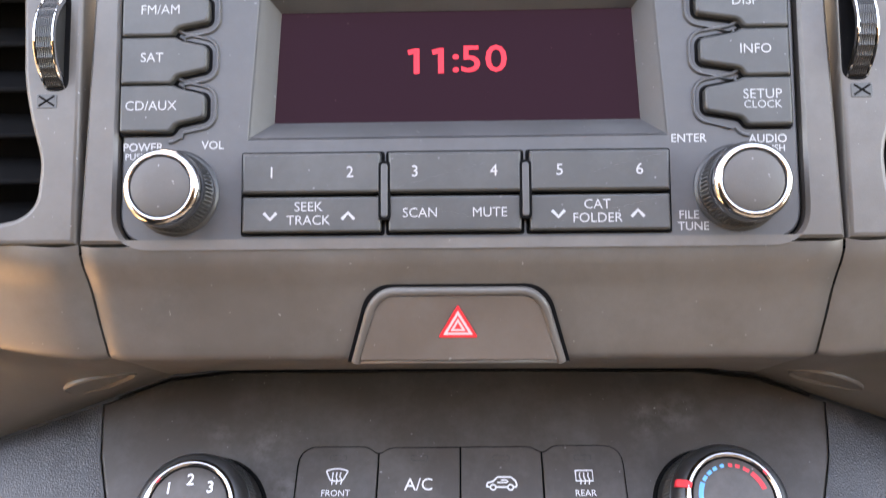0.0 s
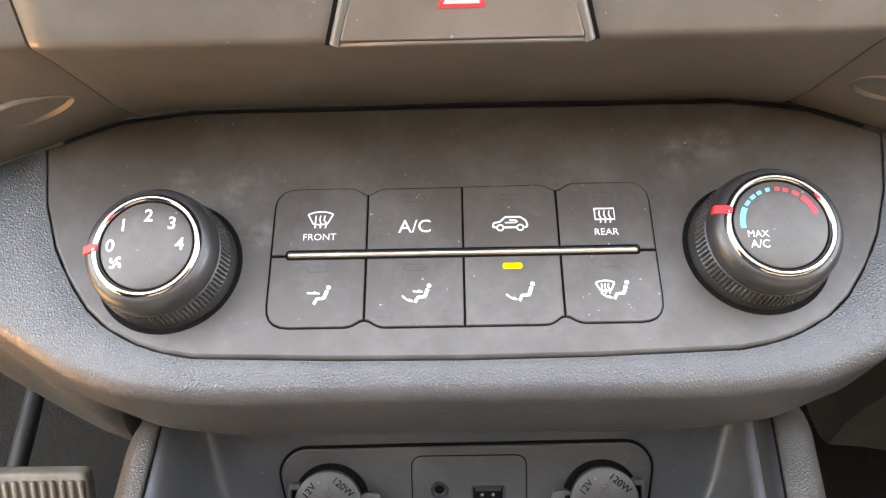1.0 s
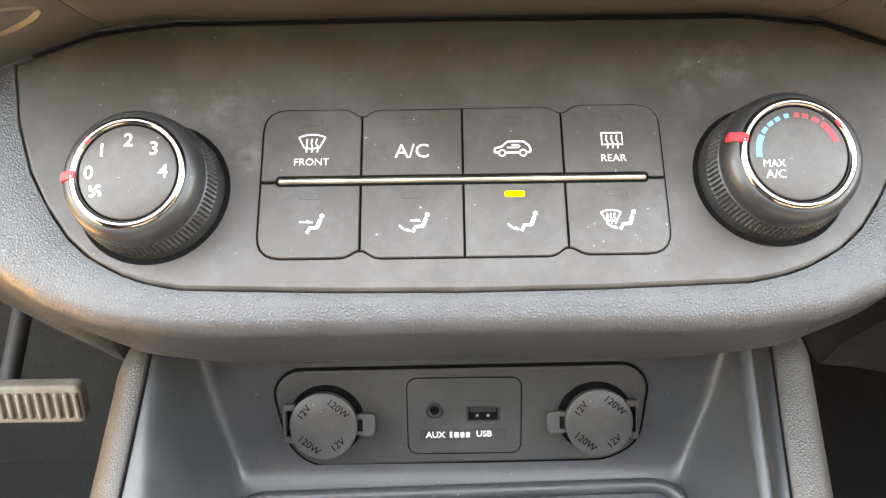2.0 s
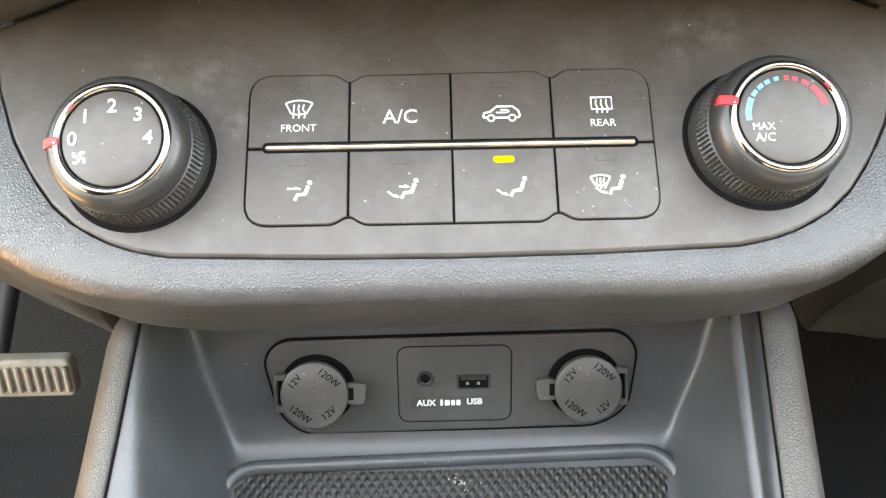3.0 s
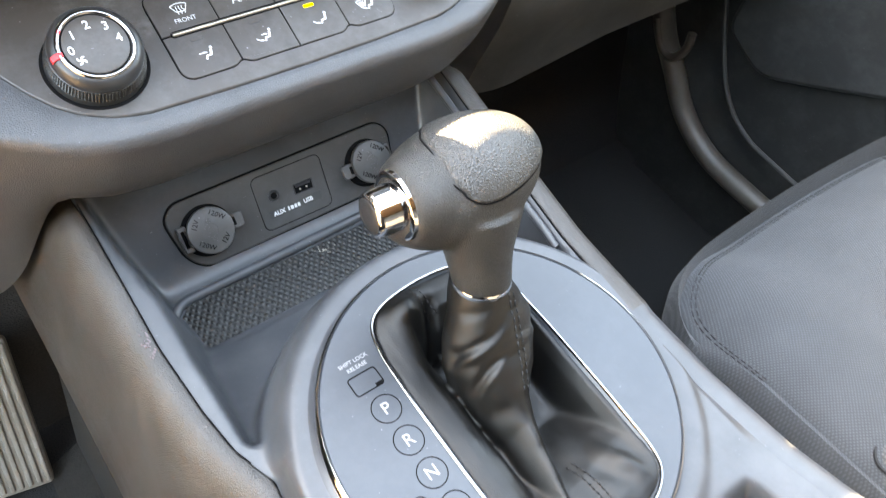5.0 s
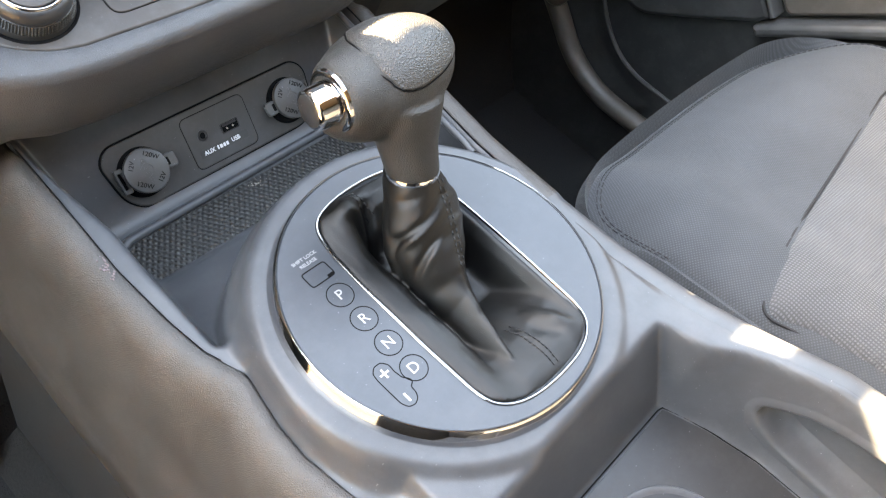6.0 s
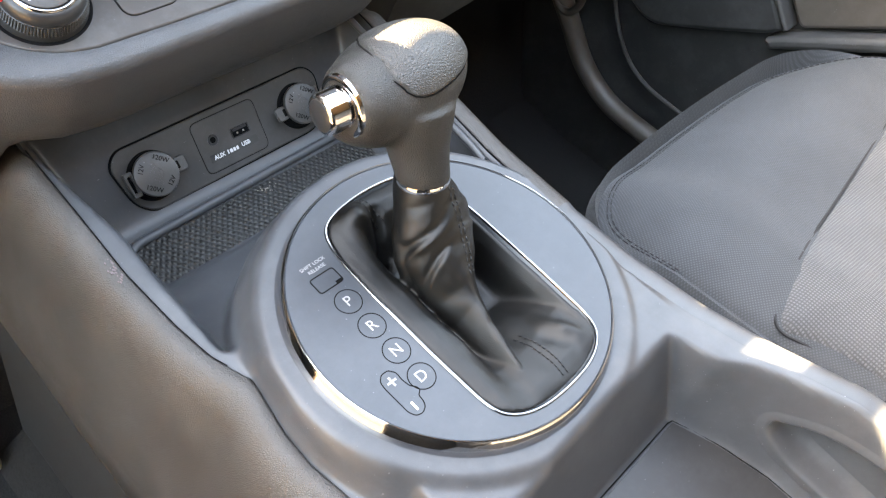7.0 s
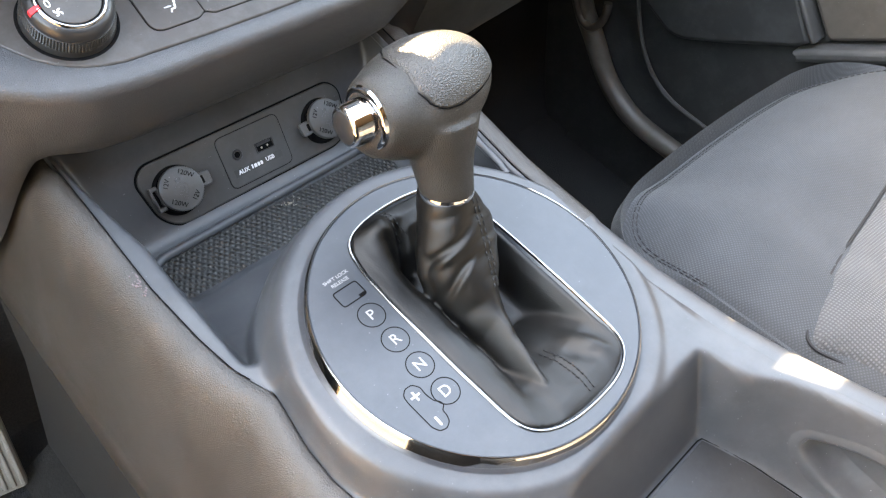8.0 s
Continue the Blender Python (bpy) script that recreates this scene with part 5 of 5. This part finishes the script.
def gear_selector():
    ob = thing("gear_selector", "automatic gear selector: round plate, chrome ring, leather boot and grained grip", "gear selector")
    frame_in, frame_out = boot_outline(-1.2), boot_outline(1.6)
    n = 160
    disc = circle(*PLATE, 88.3, n)
    part("base_plate", bowl_plate(disc, [boot_outline(0.6)], 348, 9, 0.6), M_PLATE, ob, "dark satin selector plate")
    part("plate_ring", lathe([(88.4, -3), (88.4, 0.3), (88.7, 0.7), (89.2, 0.4), (90.2, -1.6), (91.4, -4.2), (92.4, -6.6), (93.0, -8.2), (93.2, -9.0), (93.2, -14)], n), M_CHROME, ob, "polished chrome ring", at=spot(*PLATE, 348))
    bm = bmesh.new()
    rings(bm, [[(x, y, z) for x, y in boot_outline(g)] for g, z in ((1.1, 347.5), (1.0, 348.5), (0.6, 348.9), (-0.1, 348.9), (-0.6, 348.3), (-0.8, 345))], cap1=False)
    part("boot_frame", bm, M_FRAME, ob, "thin chrome boot frame")
    bm = bmesh.new()
    rings(bm, [[(x, y, z) for x, y in boot_outline(g)] for g, z in ((-0.7, 347.8), (-1.6, 346.8), (-4.2, 343.6), (-6.5, 338), (-7.0, 320))], cap1=False)
    part("frame_lip", bm, M_PLATE, ob)
    b = part("boot", boot_mesh(), M_BOOT, ob, "creased black leather boot", sharp=75)
    rm = b.modifiers.new("blend", "REMESH")
    rm.mode, rm.voxel_size, rm.use_smooth_shade = "VOXEL", 0.0009, True
    sm = b.modifiers.new("soften", "SMOOTH")
    sm.factor, sm.iterations = 0.5, 6
    settle(b)
    # twin stitch lines along the sleeve and down its back, and up from the front corner
    tree = BVHTree.FromPolygons([v.co * 1000 for v in b.data.vertices], [tuple(p.vertices) for p in b.data.polygons])

    def stitches(path):
        P = [Vector(p) for p in path]
        L = np.cumsum([0] + [(q - p).length for p, q in zip(P, P[1:])])
        at = lambda s: (float(np.interp(s, L, [p.x for p in P])), float(np.interp(s, L, [p.y for p in P])))
        s = 0.0
        while s + 2 < L[-1]:
            ends = []
            for e in (s, s + 1.9):
                x, y = at(e)
                hit = tree.ray_cast(Vector((x, y, 420)), Vector((0, 0, -1)))[0]
                if hit:
                    ends.append(hit + Vector((0, 0, 0.25)))
            if len(ends) == 2 and (ends[0] - ends[1]).length < 5:
                part("stitch", tube(ends, 0.45, 5), M_SEAM, b)
            s += 2.8
    for dx in (0, 3.4):
        stitches([(10 + dx, 179, 0), (9 + dx, 168, 0), (6 + dx, 156, 0), (1 + dx, 143, 0)])
        stitches([(3.5 + dx, 108, 0), (4.5 + dx, 98, 0), (4 + dx, 86, 0), (2 + dx, 74, 0)])
        stitches([(-9 + dx, 222, 0), (-6 + dx, 214, 0), (-4 + dx, 205, 0)])
    part("collar", lathe([(12.6, -2.0), (13.6, -1.7), (14.0, 0), (13.6, 1.8), (12.6, 2.1)], 56), M_CHROME, ob, "chrome collar", at=Matrix.Translation(COLLAR / 1000) @ LEAN.to_4x4())
    k = part("grip", knob_body(), M_GRIP, ob, "dark grained shift grip", sharp=80)
    rm = k.modifiers.new("blend", "REMESH")
    rm.mode, rm.voxel_size, rm.use_smooth_shade = "VOXEL", 0.0011, True
    sm = k.modifiers.new("soften", "SMOOTH")
    sm.factor, sm.iterations = 0.5, 22
    # pad that covers the top and the far end, with a groove round it
    def pad(t, side):
        """t: 0 the button end to 1 the far tip; side: -1 to 1 across."""
        half = radians(piece([0.0, 0.04, 0.1, 0.2, 0.4, 1.0], [46, 55, 61, 65, 68, 72], t))
        a = -0.2 + 1.19 * math.sin(t * math.pi / 2) - 0.0
        a += 0.07 * smooth01(0.55, 1.0, abs(side)) * (1 - smooth01(0.0, 0.35, t))
        return a, half * side
    rows = []
    for i in range(61):
        t = i / 60
        row = []
        for j in range(61):
            side = j / 60 * 2 - 1
            a, q = pad(t, side)
            low = smooth01(0, 0.03, t) * smooth01(0, 0.035, 1 - abs(side))
            row.append(knob_point(a, q, -0.8 + 1.5 * low))
        rows.append(row)
    part("grip_pad", skin(rows), M_PAD, ob, "coarser grained grip pad", sharp=80)
    edge = [knob_point(*pad(t, -1), 0.15) for t in (0.92 - 0.02 * k for k in range(46))] + [knob_point(*pad(0, -1 + k / 20), 0.15) for k in range(41)] + [knob_point(*pad(0.02 * k, 1), 0.15) for k in range(1, 47)]
    part("pad_groove", tube(edge, 0.42, 6), M_GAP, ob)
    at = Matrix.Translation(BUTTON_C / 1000) @ BUTTON_AXIS.to_track_quat("Z", "Y").to_matrix().to_4x4()
    part("button_ring", lathe([(15.4, -3), (15.6, 0.0), (15.1, 1.2), (14.0, 1.8), (12.6, 1.6), (11.9, 0.6), (11.5, -1), (11.3, -5)], 56), M_CHROME, ob, "chrome bezel ring", at=at)
    but = part("release_button", lathe([(10.6, -6), (10.5, 3), (10.2, 10), (9.8, 11.8), (9.0, 12.9), (7.9, 13.3)], 56), M_CHROME, ob, "chrome release button", at=at)
    part("button_face", lathe([(8.1, 12.2), (7.9, 13.4), (7.2, 13.8), (4, 14.1), (0, 14.2)], 40), M_KNOB, but, "dark button face")
    # gate marks
    for ch, y in (("P", 175.6), ("R", 157.6), ("N", 139.6), ("D", 121.6)):
        mk = part("gate_mark", strip(arc(-54.7, y, 7.1, 0, 360, 40), 0.55, 347.9, 0.18), M_GAP, ob)
        words(ch, 8.4, M_PRINT, mk, -54.7, y, 348.12, bold=0.0)
    path = [(x + 0.4, y + 1.8) for x, y in [(-61.0, 117.4), (-63.2, 119.6), (-64.0, 124.6), (-63.6, 129.0), (-66.0, 132.4), (-70.2, 132.6), (-73.0, 130.2), (-73.6, 126.4), (-73.2, 110.2), (-71.4, 106.6), (-67.8, 105.6), (-64.6, 107.4), (-63.4, 110.4), (-63.4, 113.4), (-60.6, 115.2)]]
    mk = part("manual_gate_mark", strip(rounded(path, 1.2, 3), 0.55, 347.9, 0.18), M_GAP, ob)
    bm = strip([(-70.8, 128.6), (-65.4, 128.6)], 1.1, 348.0, 0.15)
    strip([(-68.1, 125.9), (-68.1, 131.3)], 1.1, 348.0, 0.15, bm)
    part("plus_sign", bm, M_PRINT, mk)
    part("minus_sign", strip([(-68.2, 110.2), (-68.2, 115.0)], 1.1, 348.0, 0.15), M_WHITE, mk)
    key = box_outline(-63.0, 186.8, -47.4, 197.2, 2.2)
    lk = part("lock_cover", bowl_plate(key, [offset(key, 0.6)], 348.2, 2, 0.05), M_GAP, ob)
    part("lock_slot", prism(box_outline(-52.0, 187.2, -48.2, 189.0, 0.3), 347, 348.25, 0), M_GAP, lk)
    words("SHIFT LOCK", 2.9, M_PRINT, lk, -54.6, 204.2, 348.03, bold=0.0)
    words("RELEASE", 2.9, M_PRINT, lk, -54.6, 200.6, 348.03, bold=0.0)
    return ob


gear_selector()


# ---- passenger seat ----
def seat_height(x, y):
    """Top of the cushion: a raised bolster along each side, a rounded front."""
    left = smooth01(136, 196, x)
    front = smooth01(168, 60, y)
    mid = 318 + 14 * math.exp(-((x - 205) / 45) ** 2) + 8 * smooth01(520, 640, x)
    mid += 10 * math.exp(-((y - 60) / 70) ** 2)
    return mid - 28 * smooth01(50, 165, y) - 10 * smooth01(420, 600, x)


def seat():
    ob = thing("passenger_seat", "dark grey cloth passenger seat cushion with a paler ribbed insert", "car seat", spot(300, 0, 300, -5.9) @ spot(52.5, 34.3, -51.9, 0, 0, 0.8) @ spot(-300, 0, -300))

    def outline(g):
        return rounded([(134 + g, -330), (640 - g, -330), (610 - g, 146 - g * 1.1), (340, 168 - g * 1.1), (134 + g, 162 - g * 1.1)], [20, 20, 150, 120, 100], 16)

    def ring(g, z):
        return [(x, y, z(x, y) if callable(z) else z) for x, y in outline(g)]
    top = lambda d: (lambda x, y: seat_height(x, y) - d)
    bm = bmesh.new()
    rings(bm, [ring(26, 60), ring(18, 190), ring(8, 235), ring(2, 265), ring(0, 284), ring(2.5, 302), ring(6.5, top(14)), ring(9, top(10.5)), ring(12, top(11.5)), ring(15, top(8)), ring(22, top(5)), ring(32, top(2.2)), ring(46, top(0.5)), ring(64, top(0)), ring(90, top(0)), ring(140, top(0.5)), ring(200, top(1))], cap1=True)
    part("bolster", bm, M_CLOTH, ob, "dark grey woven cloth bolster", sharp=60)
    def inner(g, z):
        pts = rounded(offset([(177, -320), (572, -320), (540, 20), (320, 2), (232, -4), (176, -11), (152, -22), (160, -52)], g), [10, 10, 50, 30, 30, 16, 12, 30], 6)
        return [(x, y, z(x, y)) for x, y in pts]
    bm = bmesh.new()
    rings(bm, [inner(-3, top(9)), inner(0, top(0)), inner(4, top(-5)), inner(12, top(-8)), inner(24, top(-10)), inner(36, top(-11)), inner(60, top(-12))], cap1=True)
    part("seat_insert", bm, M_INSERT, ob, "paler grey ribbed cloth insert", sharp=60)
    # dark tube laid along the crease in place of its shade
    edge = [p for p in inner(-2.2, top(0.2)) if p[1] > -200]
    i = max(range(len(edge)), key=lambda k: math.dist(edge[k - 1], edge[k]))
    part("crease_line", tube(edge[i:] + edge[:i], 1.3, 6), M_SEAM, ob, "dark crease round the insert")
    bm = bmesh.new()
    for g in (11.0, 13.2):
        pts = outline(g)
        P = [Vector((x, y, seat_height(x, y) - 9.9)) for x, y in pts]
        for a, b in zip(P, P[1:]):
            L = (b - a).length
            if L < 0.5 or a.y < -200:
                continue
            m = max(1, int(L / 5))
            for k in range(m):
                p, q = a.lerp(b, k / m), a.lerp(b, (k + 0.62) / m)
                tube([p, q], 0.5, 4, bm)
    part("seam", bm, M_SEAM, ob, "twin stitched seam")
    bm = bmesh.new()
    rings(bm, [[(x, y, z) for x, y in rounded([(165, -330), (590, -330), (590, 110), (165, 110)], 30, 5)] for z in (-112, 62)], cap1=False)
    part("seat_base", bm, M_BLACK, ob, "black plastic seat base")
    return ob


seat()


# ---- footwells, doors and the closing shell ----
def pedal(name, label, x, y, z, w, h, rx, rz, ribs):
    ob = thing(name, label, "pedal", spot(x, y, z, rx, 0, rz))
    part("pad", prism(box_outline(-w / 2, 0, w / 2, h, 6), -6, 4, 2.5), M_PEDAL, ob, "dusty ribbed rubber pad")
    for k in range(ribs):
        cx = -w / 2 + w * (k + 0.5) / ribs
        part("rib", prism(box_outline(cx - w / ribs * 0.27, 5, cx + w / ribs * 0.27, h - 5, 1.5, 3), 3, 7, 1.4), M_PEDAL, ob)
    part("arm", tube([(0, h * 0.7, -6), (0, h + 40, -50), (0, h + 120, -110)], 7, 10), M_BLACK, ob, "black pedal arm")
    return ob


pedal("accelerator_pedal", "dusty grey ribbed accelerator pedal hanging above the carpet", -244, 460, -163, 58, 168, 53, -12, 7)
pedal("brake_pedal", "dusty grey ribbed brake pedal hanging above the carpet", -314, 441, 96, 112, 30, 58, 0, 17)


def slab(name, x0, y0, z0, x1, y1, z1, mat, label, category):
    ob = thing(name, label, category, kind="structure")
    bm = bmesh.new()
    rings(bm, [[(x0, y0, z0), (x1, y0, z0), (x1, y1, z0), (x0, y1, z0)], [(x0, y0, z1), (x1, y0, z1), (x1, y1, z1), (x0, y1, z1)]], cap0=True)
    part("shell", bm, mat, ob)
    return ob


slab("floor", -800, -1400, -220, 800, 900, -180, M_CARPET, "black carpet of the footwell", "floor")


def firewall():
    ob = thing("wall_front", "black carpeted bulkhead behind the pedals", "wall", kind="structure")
    rows = []
    for k in range(12):
        f = k / 11
        rows.append([(x, 520 + 180 * f, -184 + 680 * f ** 1.4) for x in np.linspace(-795, 795, 20)])
    part("bulkhead", skin(rows), M_CARPET, ob)
    return ob


firewall()


def glove_box():
    ob = thing("glove_box", "dark plastic glove box front with a curved silver edge", "glove box")
    rows = []
    for i in range(33):
        x = 176 + 474 * i / 32
        low = piece([176, 251, 327, 430, 650], [262, 270.5, 280, 281, 284], x)
        near = 8 * smooth01(215, 176, x)
        row = []
        for k in range(15):
            f = k / 14
            row.append((x, 398 - 40 * smooth01(0, 0.65, f) + 22 * smooth01(0.62, 1.0, f) + near, 560 + (low - 560) * f))
        row += [(x, 386 + near, low - 4), (x, 400 + near, low - 6), (x, 640, low + 40)]
        rows.append(row)
    part("lid", skin(rows), M_LID, ob)
    part("handle", prism(rounded([(-48, -7), (40, -5), (48, 9), (-30, 9)], [2, 6, 6, 6], 4), -4, 4, 3), M_PANEL, ob, "slim grey latch handle", at=spot(392, 366, 333, 80))
    pts = [(188, 366, 374), (196, 362, 388), (204, 360, 395), (212, 358, 399.5), (249, 357, 402), (285, 357, 404), (318, 357, 406), (380, 358, 410)]
    part("edge_trim", tube(pts, 0.8, 8), M_PANEL, ob, "thin paler edge line")
    return ob


glove_box()


def passenger_door():
    ob = thing("door_1", "dark grey passenger door panel with a map pocket and armrest", "door", kind="structure")
    rows = []
    for z in (-180, -60, 60, 150, 250, 330, 430, 520, 600, 640):
        bulge = piece([-180, 60, 250, 330, 520, 640], [0, -4, -6, -8, 0, 8], z)
        rows.append([(708 + bulge, y, z) for y in np.linspace(-900, 470, 40)])
    part("panel", skin(rows), M_DOOR, ob)
    at = Matrix(((0, 0, -1, 0.690), (-1, 0, 0, 0), (0, 1, 0, 0), (0, 0, 0, 1)))      # local x to the rear, y up, z into the cabin
    pocket = rounded([(-436, 128), (-366, 101), (-293, 141), (-219, 185), (-209, 197), (-252, 240), (-300, 330), (-436, 330)], [20, 24, 10, 8, 6, 20, 20, 10], 5)
    part("map_pocket", prism(pocket, -8, 14, 6), M_DOOR, ob, "dark raised map pocket", at=at)
    trim = rounded([(-252, 238), (-208, 198), (-203, 203), (-247, 243)], 2, 3)
    part("pocket_edge", prism(trim, -8, 18, 3), M_CAP, ob, "paler rolled pocket edge", at=at)
    arm = rounded([(-222, 180), (-211, 171), (-40, 282), (120, 384), (120, 402), (-60, 288), (-203, 196)], 4, 4)
    part("armrest", prism(arm, -8, 22, 6), M_CAP, ob, "paler grey armrest ledge", at=at)
    upper = rounded([(-196, 206), (-60, 296), (-60, 430), (-300, 430), (-246, 250)], 8, 4)
    part("upper_trim", prism(upper, -8, 4, 4), M_SEAL, ob, "plain grey upper trim", at=at)
    return ob


passenger_door()


def smooth_path(pts):
    """Even steps on a smooth line through the points."""
    for _ in range(3):
        pts = [pts[0]] + [q for a, b in zip(pts, pts[1:]) for q in ((Vector(a) * 0.75 + Vector(b) * 0.25), (Vector(a) * 0.25 + Vector(b) * 0.75))] + [pts[-1]]
    return [Vector(p) for p in pts]


def door_seal():
    ob = thing("door_seal", "grey rubber door seal curving round the passenger footwell", "door seal")
    pts = [(676, y, z) for y, z in ((560, 150), (513, 68), (474, 34), (439, -5), (404, -28), (364, -43), (325, -46), (250, -46), (120, -46))]
    part("seal", tube(smooth_path(pts), 15, 14), M_SEAL, ob)
    pts = [(684, y, z) for y, z in ((480, 200), (437, 115), (403, 61), (368, 30), (330, 16), (304, 14), (240, 12), (120, 12))]
    part("sill_trim", tube(smooth_path(pts), 3, 8), M_CAP, ob, "thin paler edge line")
    rows = [[(690, y, z), (690, y - 40, z + 30)] for y, z in ((560, 150), (513, 68), (474, 34), (439, -5), (404, -28), (364, -43), (325, -46))]
    part("seal_flange", skin(rows), M_DOOR, ob)
    pts = [(664, y, z) for y, z in ((522, 86), (508, 64), (496, 52), (482, 50), (472, 56), (463, 76), (467, 100))]
    part("seal_loop", tube(smooth_path(pts), 6, 10), M_SEAL, ob, "looped rubber end")
    return ob


door_seal()


def cabin():
    """Unseen plain shell that closes the car and shapes its light: sides with window openings, roof, windscreen frame.
    """
    slab("ceiling", -720, -900, 1060, 720, -80, 1090, M_LINER, "beige cloth roof lining", "ceiling")
    slab("wall_left", -760, 430, -200, -720, 1000, 590, M_DOOR, "dark side of the driver footwell ahead of the open door", "wall")
    slab("door_sill", -760, -120, -200, -720, 430, 40, M_DOOR, "dark sill below the open driver door", "sill")
    slab("wall_right", 720, -900, -200, 760, 1000, 590, M_DOOR, "dark passenger side wall", "wall")
    # unseen rear closures, kept black to cut light on rear-facing surfaces
    slab("wall_back", -760, -940, -200, 760, -900, 1060, M_BLACK, "unseen dark wall behind the seats that keeps rear light out", "wall")
    for s in (-1, 1):
        slab("rear_light_block", s * 740 - 22, -900, -200 if s < 0 else 590, s * 740 + 22, -120, 1060, M_BLACK, "unseen dark panel added to keep light out at the rear side of the cabin", "wall")
    # dash top with the instrument hood and an added, unseen centre hood, shaping the sun
    ob = thing("dash_top", "dark grained top of the dashboard with unseen hoods added to shape the sun", "dashboard", kind="structure")
    xs = sorted(set([-720, -640, -600, -400, -200, -150, 0, 60, 200, 230, 250, 270, 400, 600, 720] + [SUN_GAP[0] - 4, SUN_GAP[0], SUN_GAP[1], SUN_GAP[1] + 4] + list(range(-140, 20, 10))))
    rows = []
    for y, z in ((437, 600), (438, EDGE - 4), (439, EDGE), (446, EDGE), (466, EDGE), (520, EDGE), (700, EDGE), (960, 560)):
        rows.append([(x, y, z + (0 if SUN_GAP[0] <= x <= SUN_GAP[1] else SUN_HOOD * smooth01(437, 439, y) * (1 - smooth01(447, 466, y)) * smooth01(-640, -600, x) * smooth01(270, 230, x))) for x in xs])
    part("top_skin", skin(rows), M_DASH, ob)
    # unseen bars added across the gap to limit the sun patch
    bm = bmesh.new()
    rings(bm, [[(x, 439, EDGE + 76), (x, 446, EDGE + 76), (x, 446, EDGE + SUN_HOOD), (x, 439, EDGE + SUN_HOOD)] for x in (SUN_GAP[0] - 4, SUN_GAP[1] + 4)], cap0=True)
    part("sun_block", bm, M_DASH, ob)
    bm = bmesh.new()
    rings(bm, [[(x, 439, EDGE + 19), (x, 446, EDGE + 19), (x, 446, EDGE + 46), (x, 439, EDGE + 46)] for x in (SUN_GAP[0] - 4, SUN_GAP[1] + 4)], cap0=True)
    part("sun_block_rail", bm, M_DASH, ob)
    # unseen tan wall, added for warm bounce from the left and to cap the sky
    slab("bounce_wall", -3240, -5000, -500, -3200, 3500, 1250, M_RENDER, "unseen tan rendered wall added to bounce warm light into the car", "wall")
    g = thing("ground", "grey asphalt ground outside the car", "ground", kind="structure")
    bm = bmesh.new()
    rings(bm, [[(x, y, -500) for x, y in circle(0, 0, r, 48)] for r in (3000000, 100000, 4000, 400)], cap1=True)
    part("sheet", bm, M_GROUND, g)
    # unseen sandy strip, added for warm light from low on the left
    slab("pavement", -3200, -5000, -500, -560, 3500, -480, M_SAND, "unseen sandy strip added between the wall and the car to bounce warm light", "pavement")


cabin()
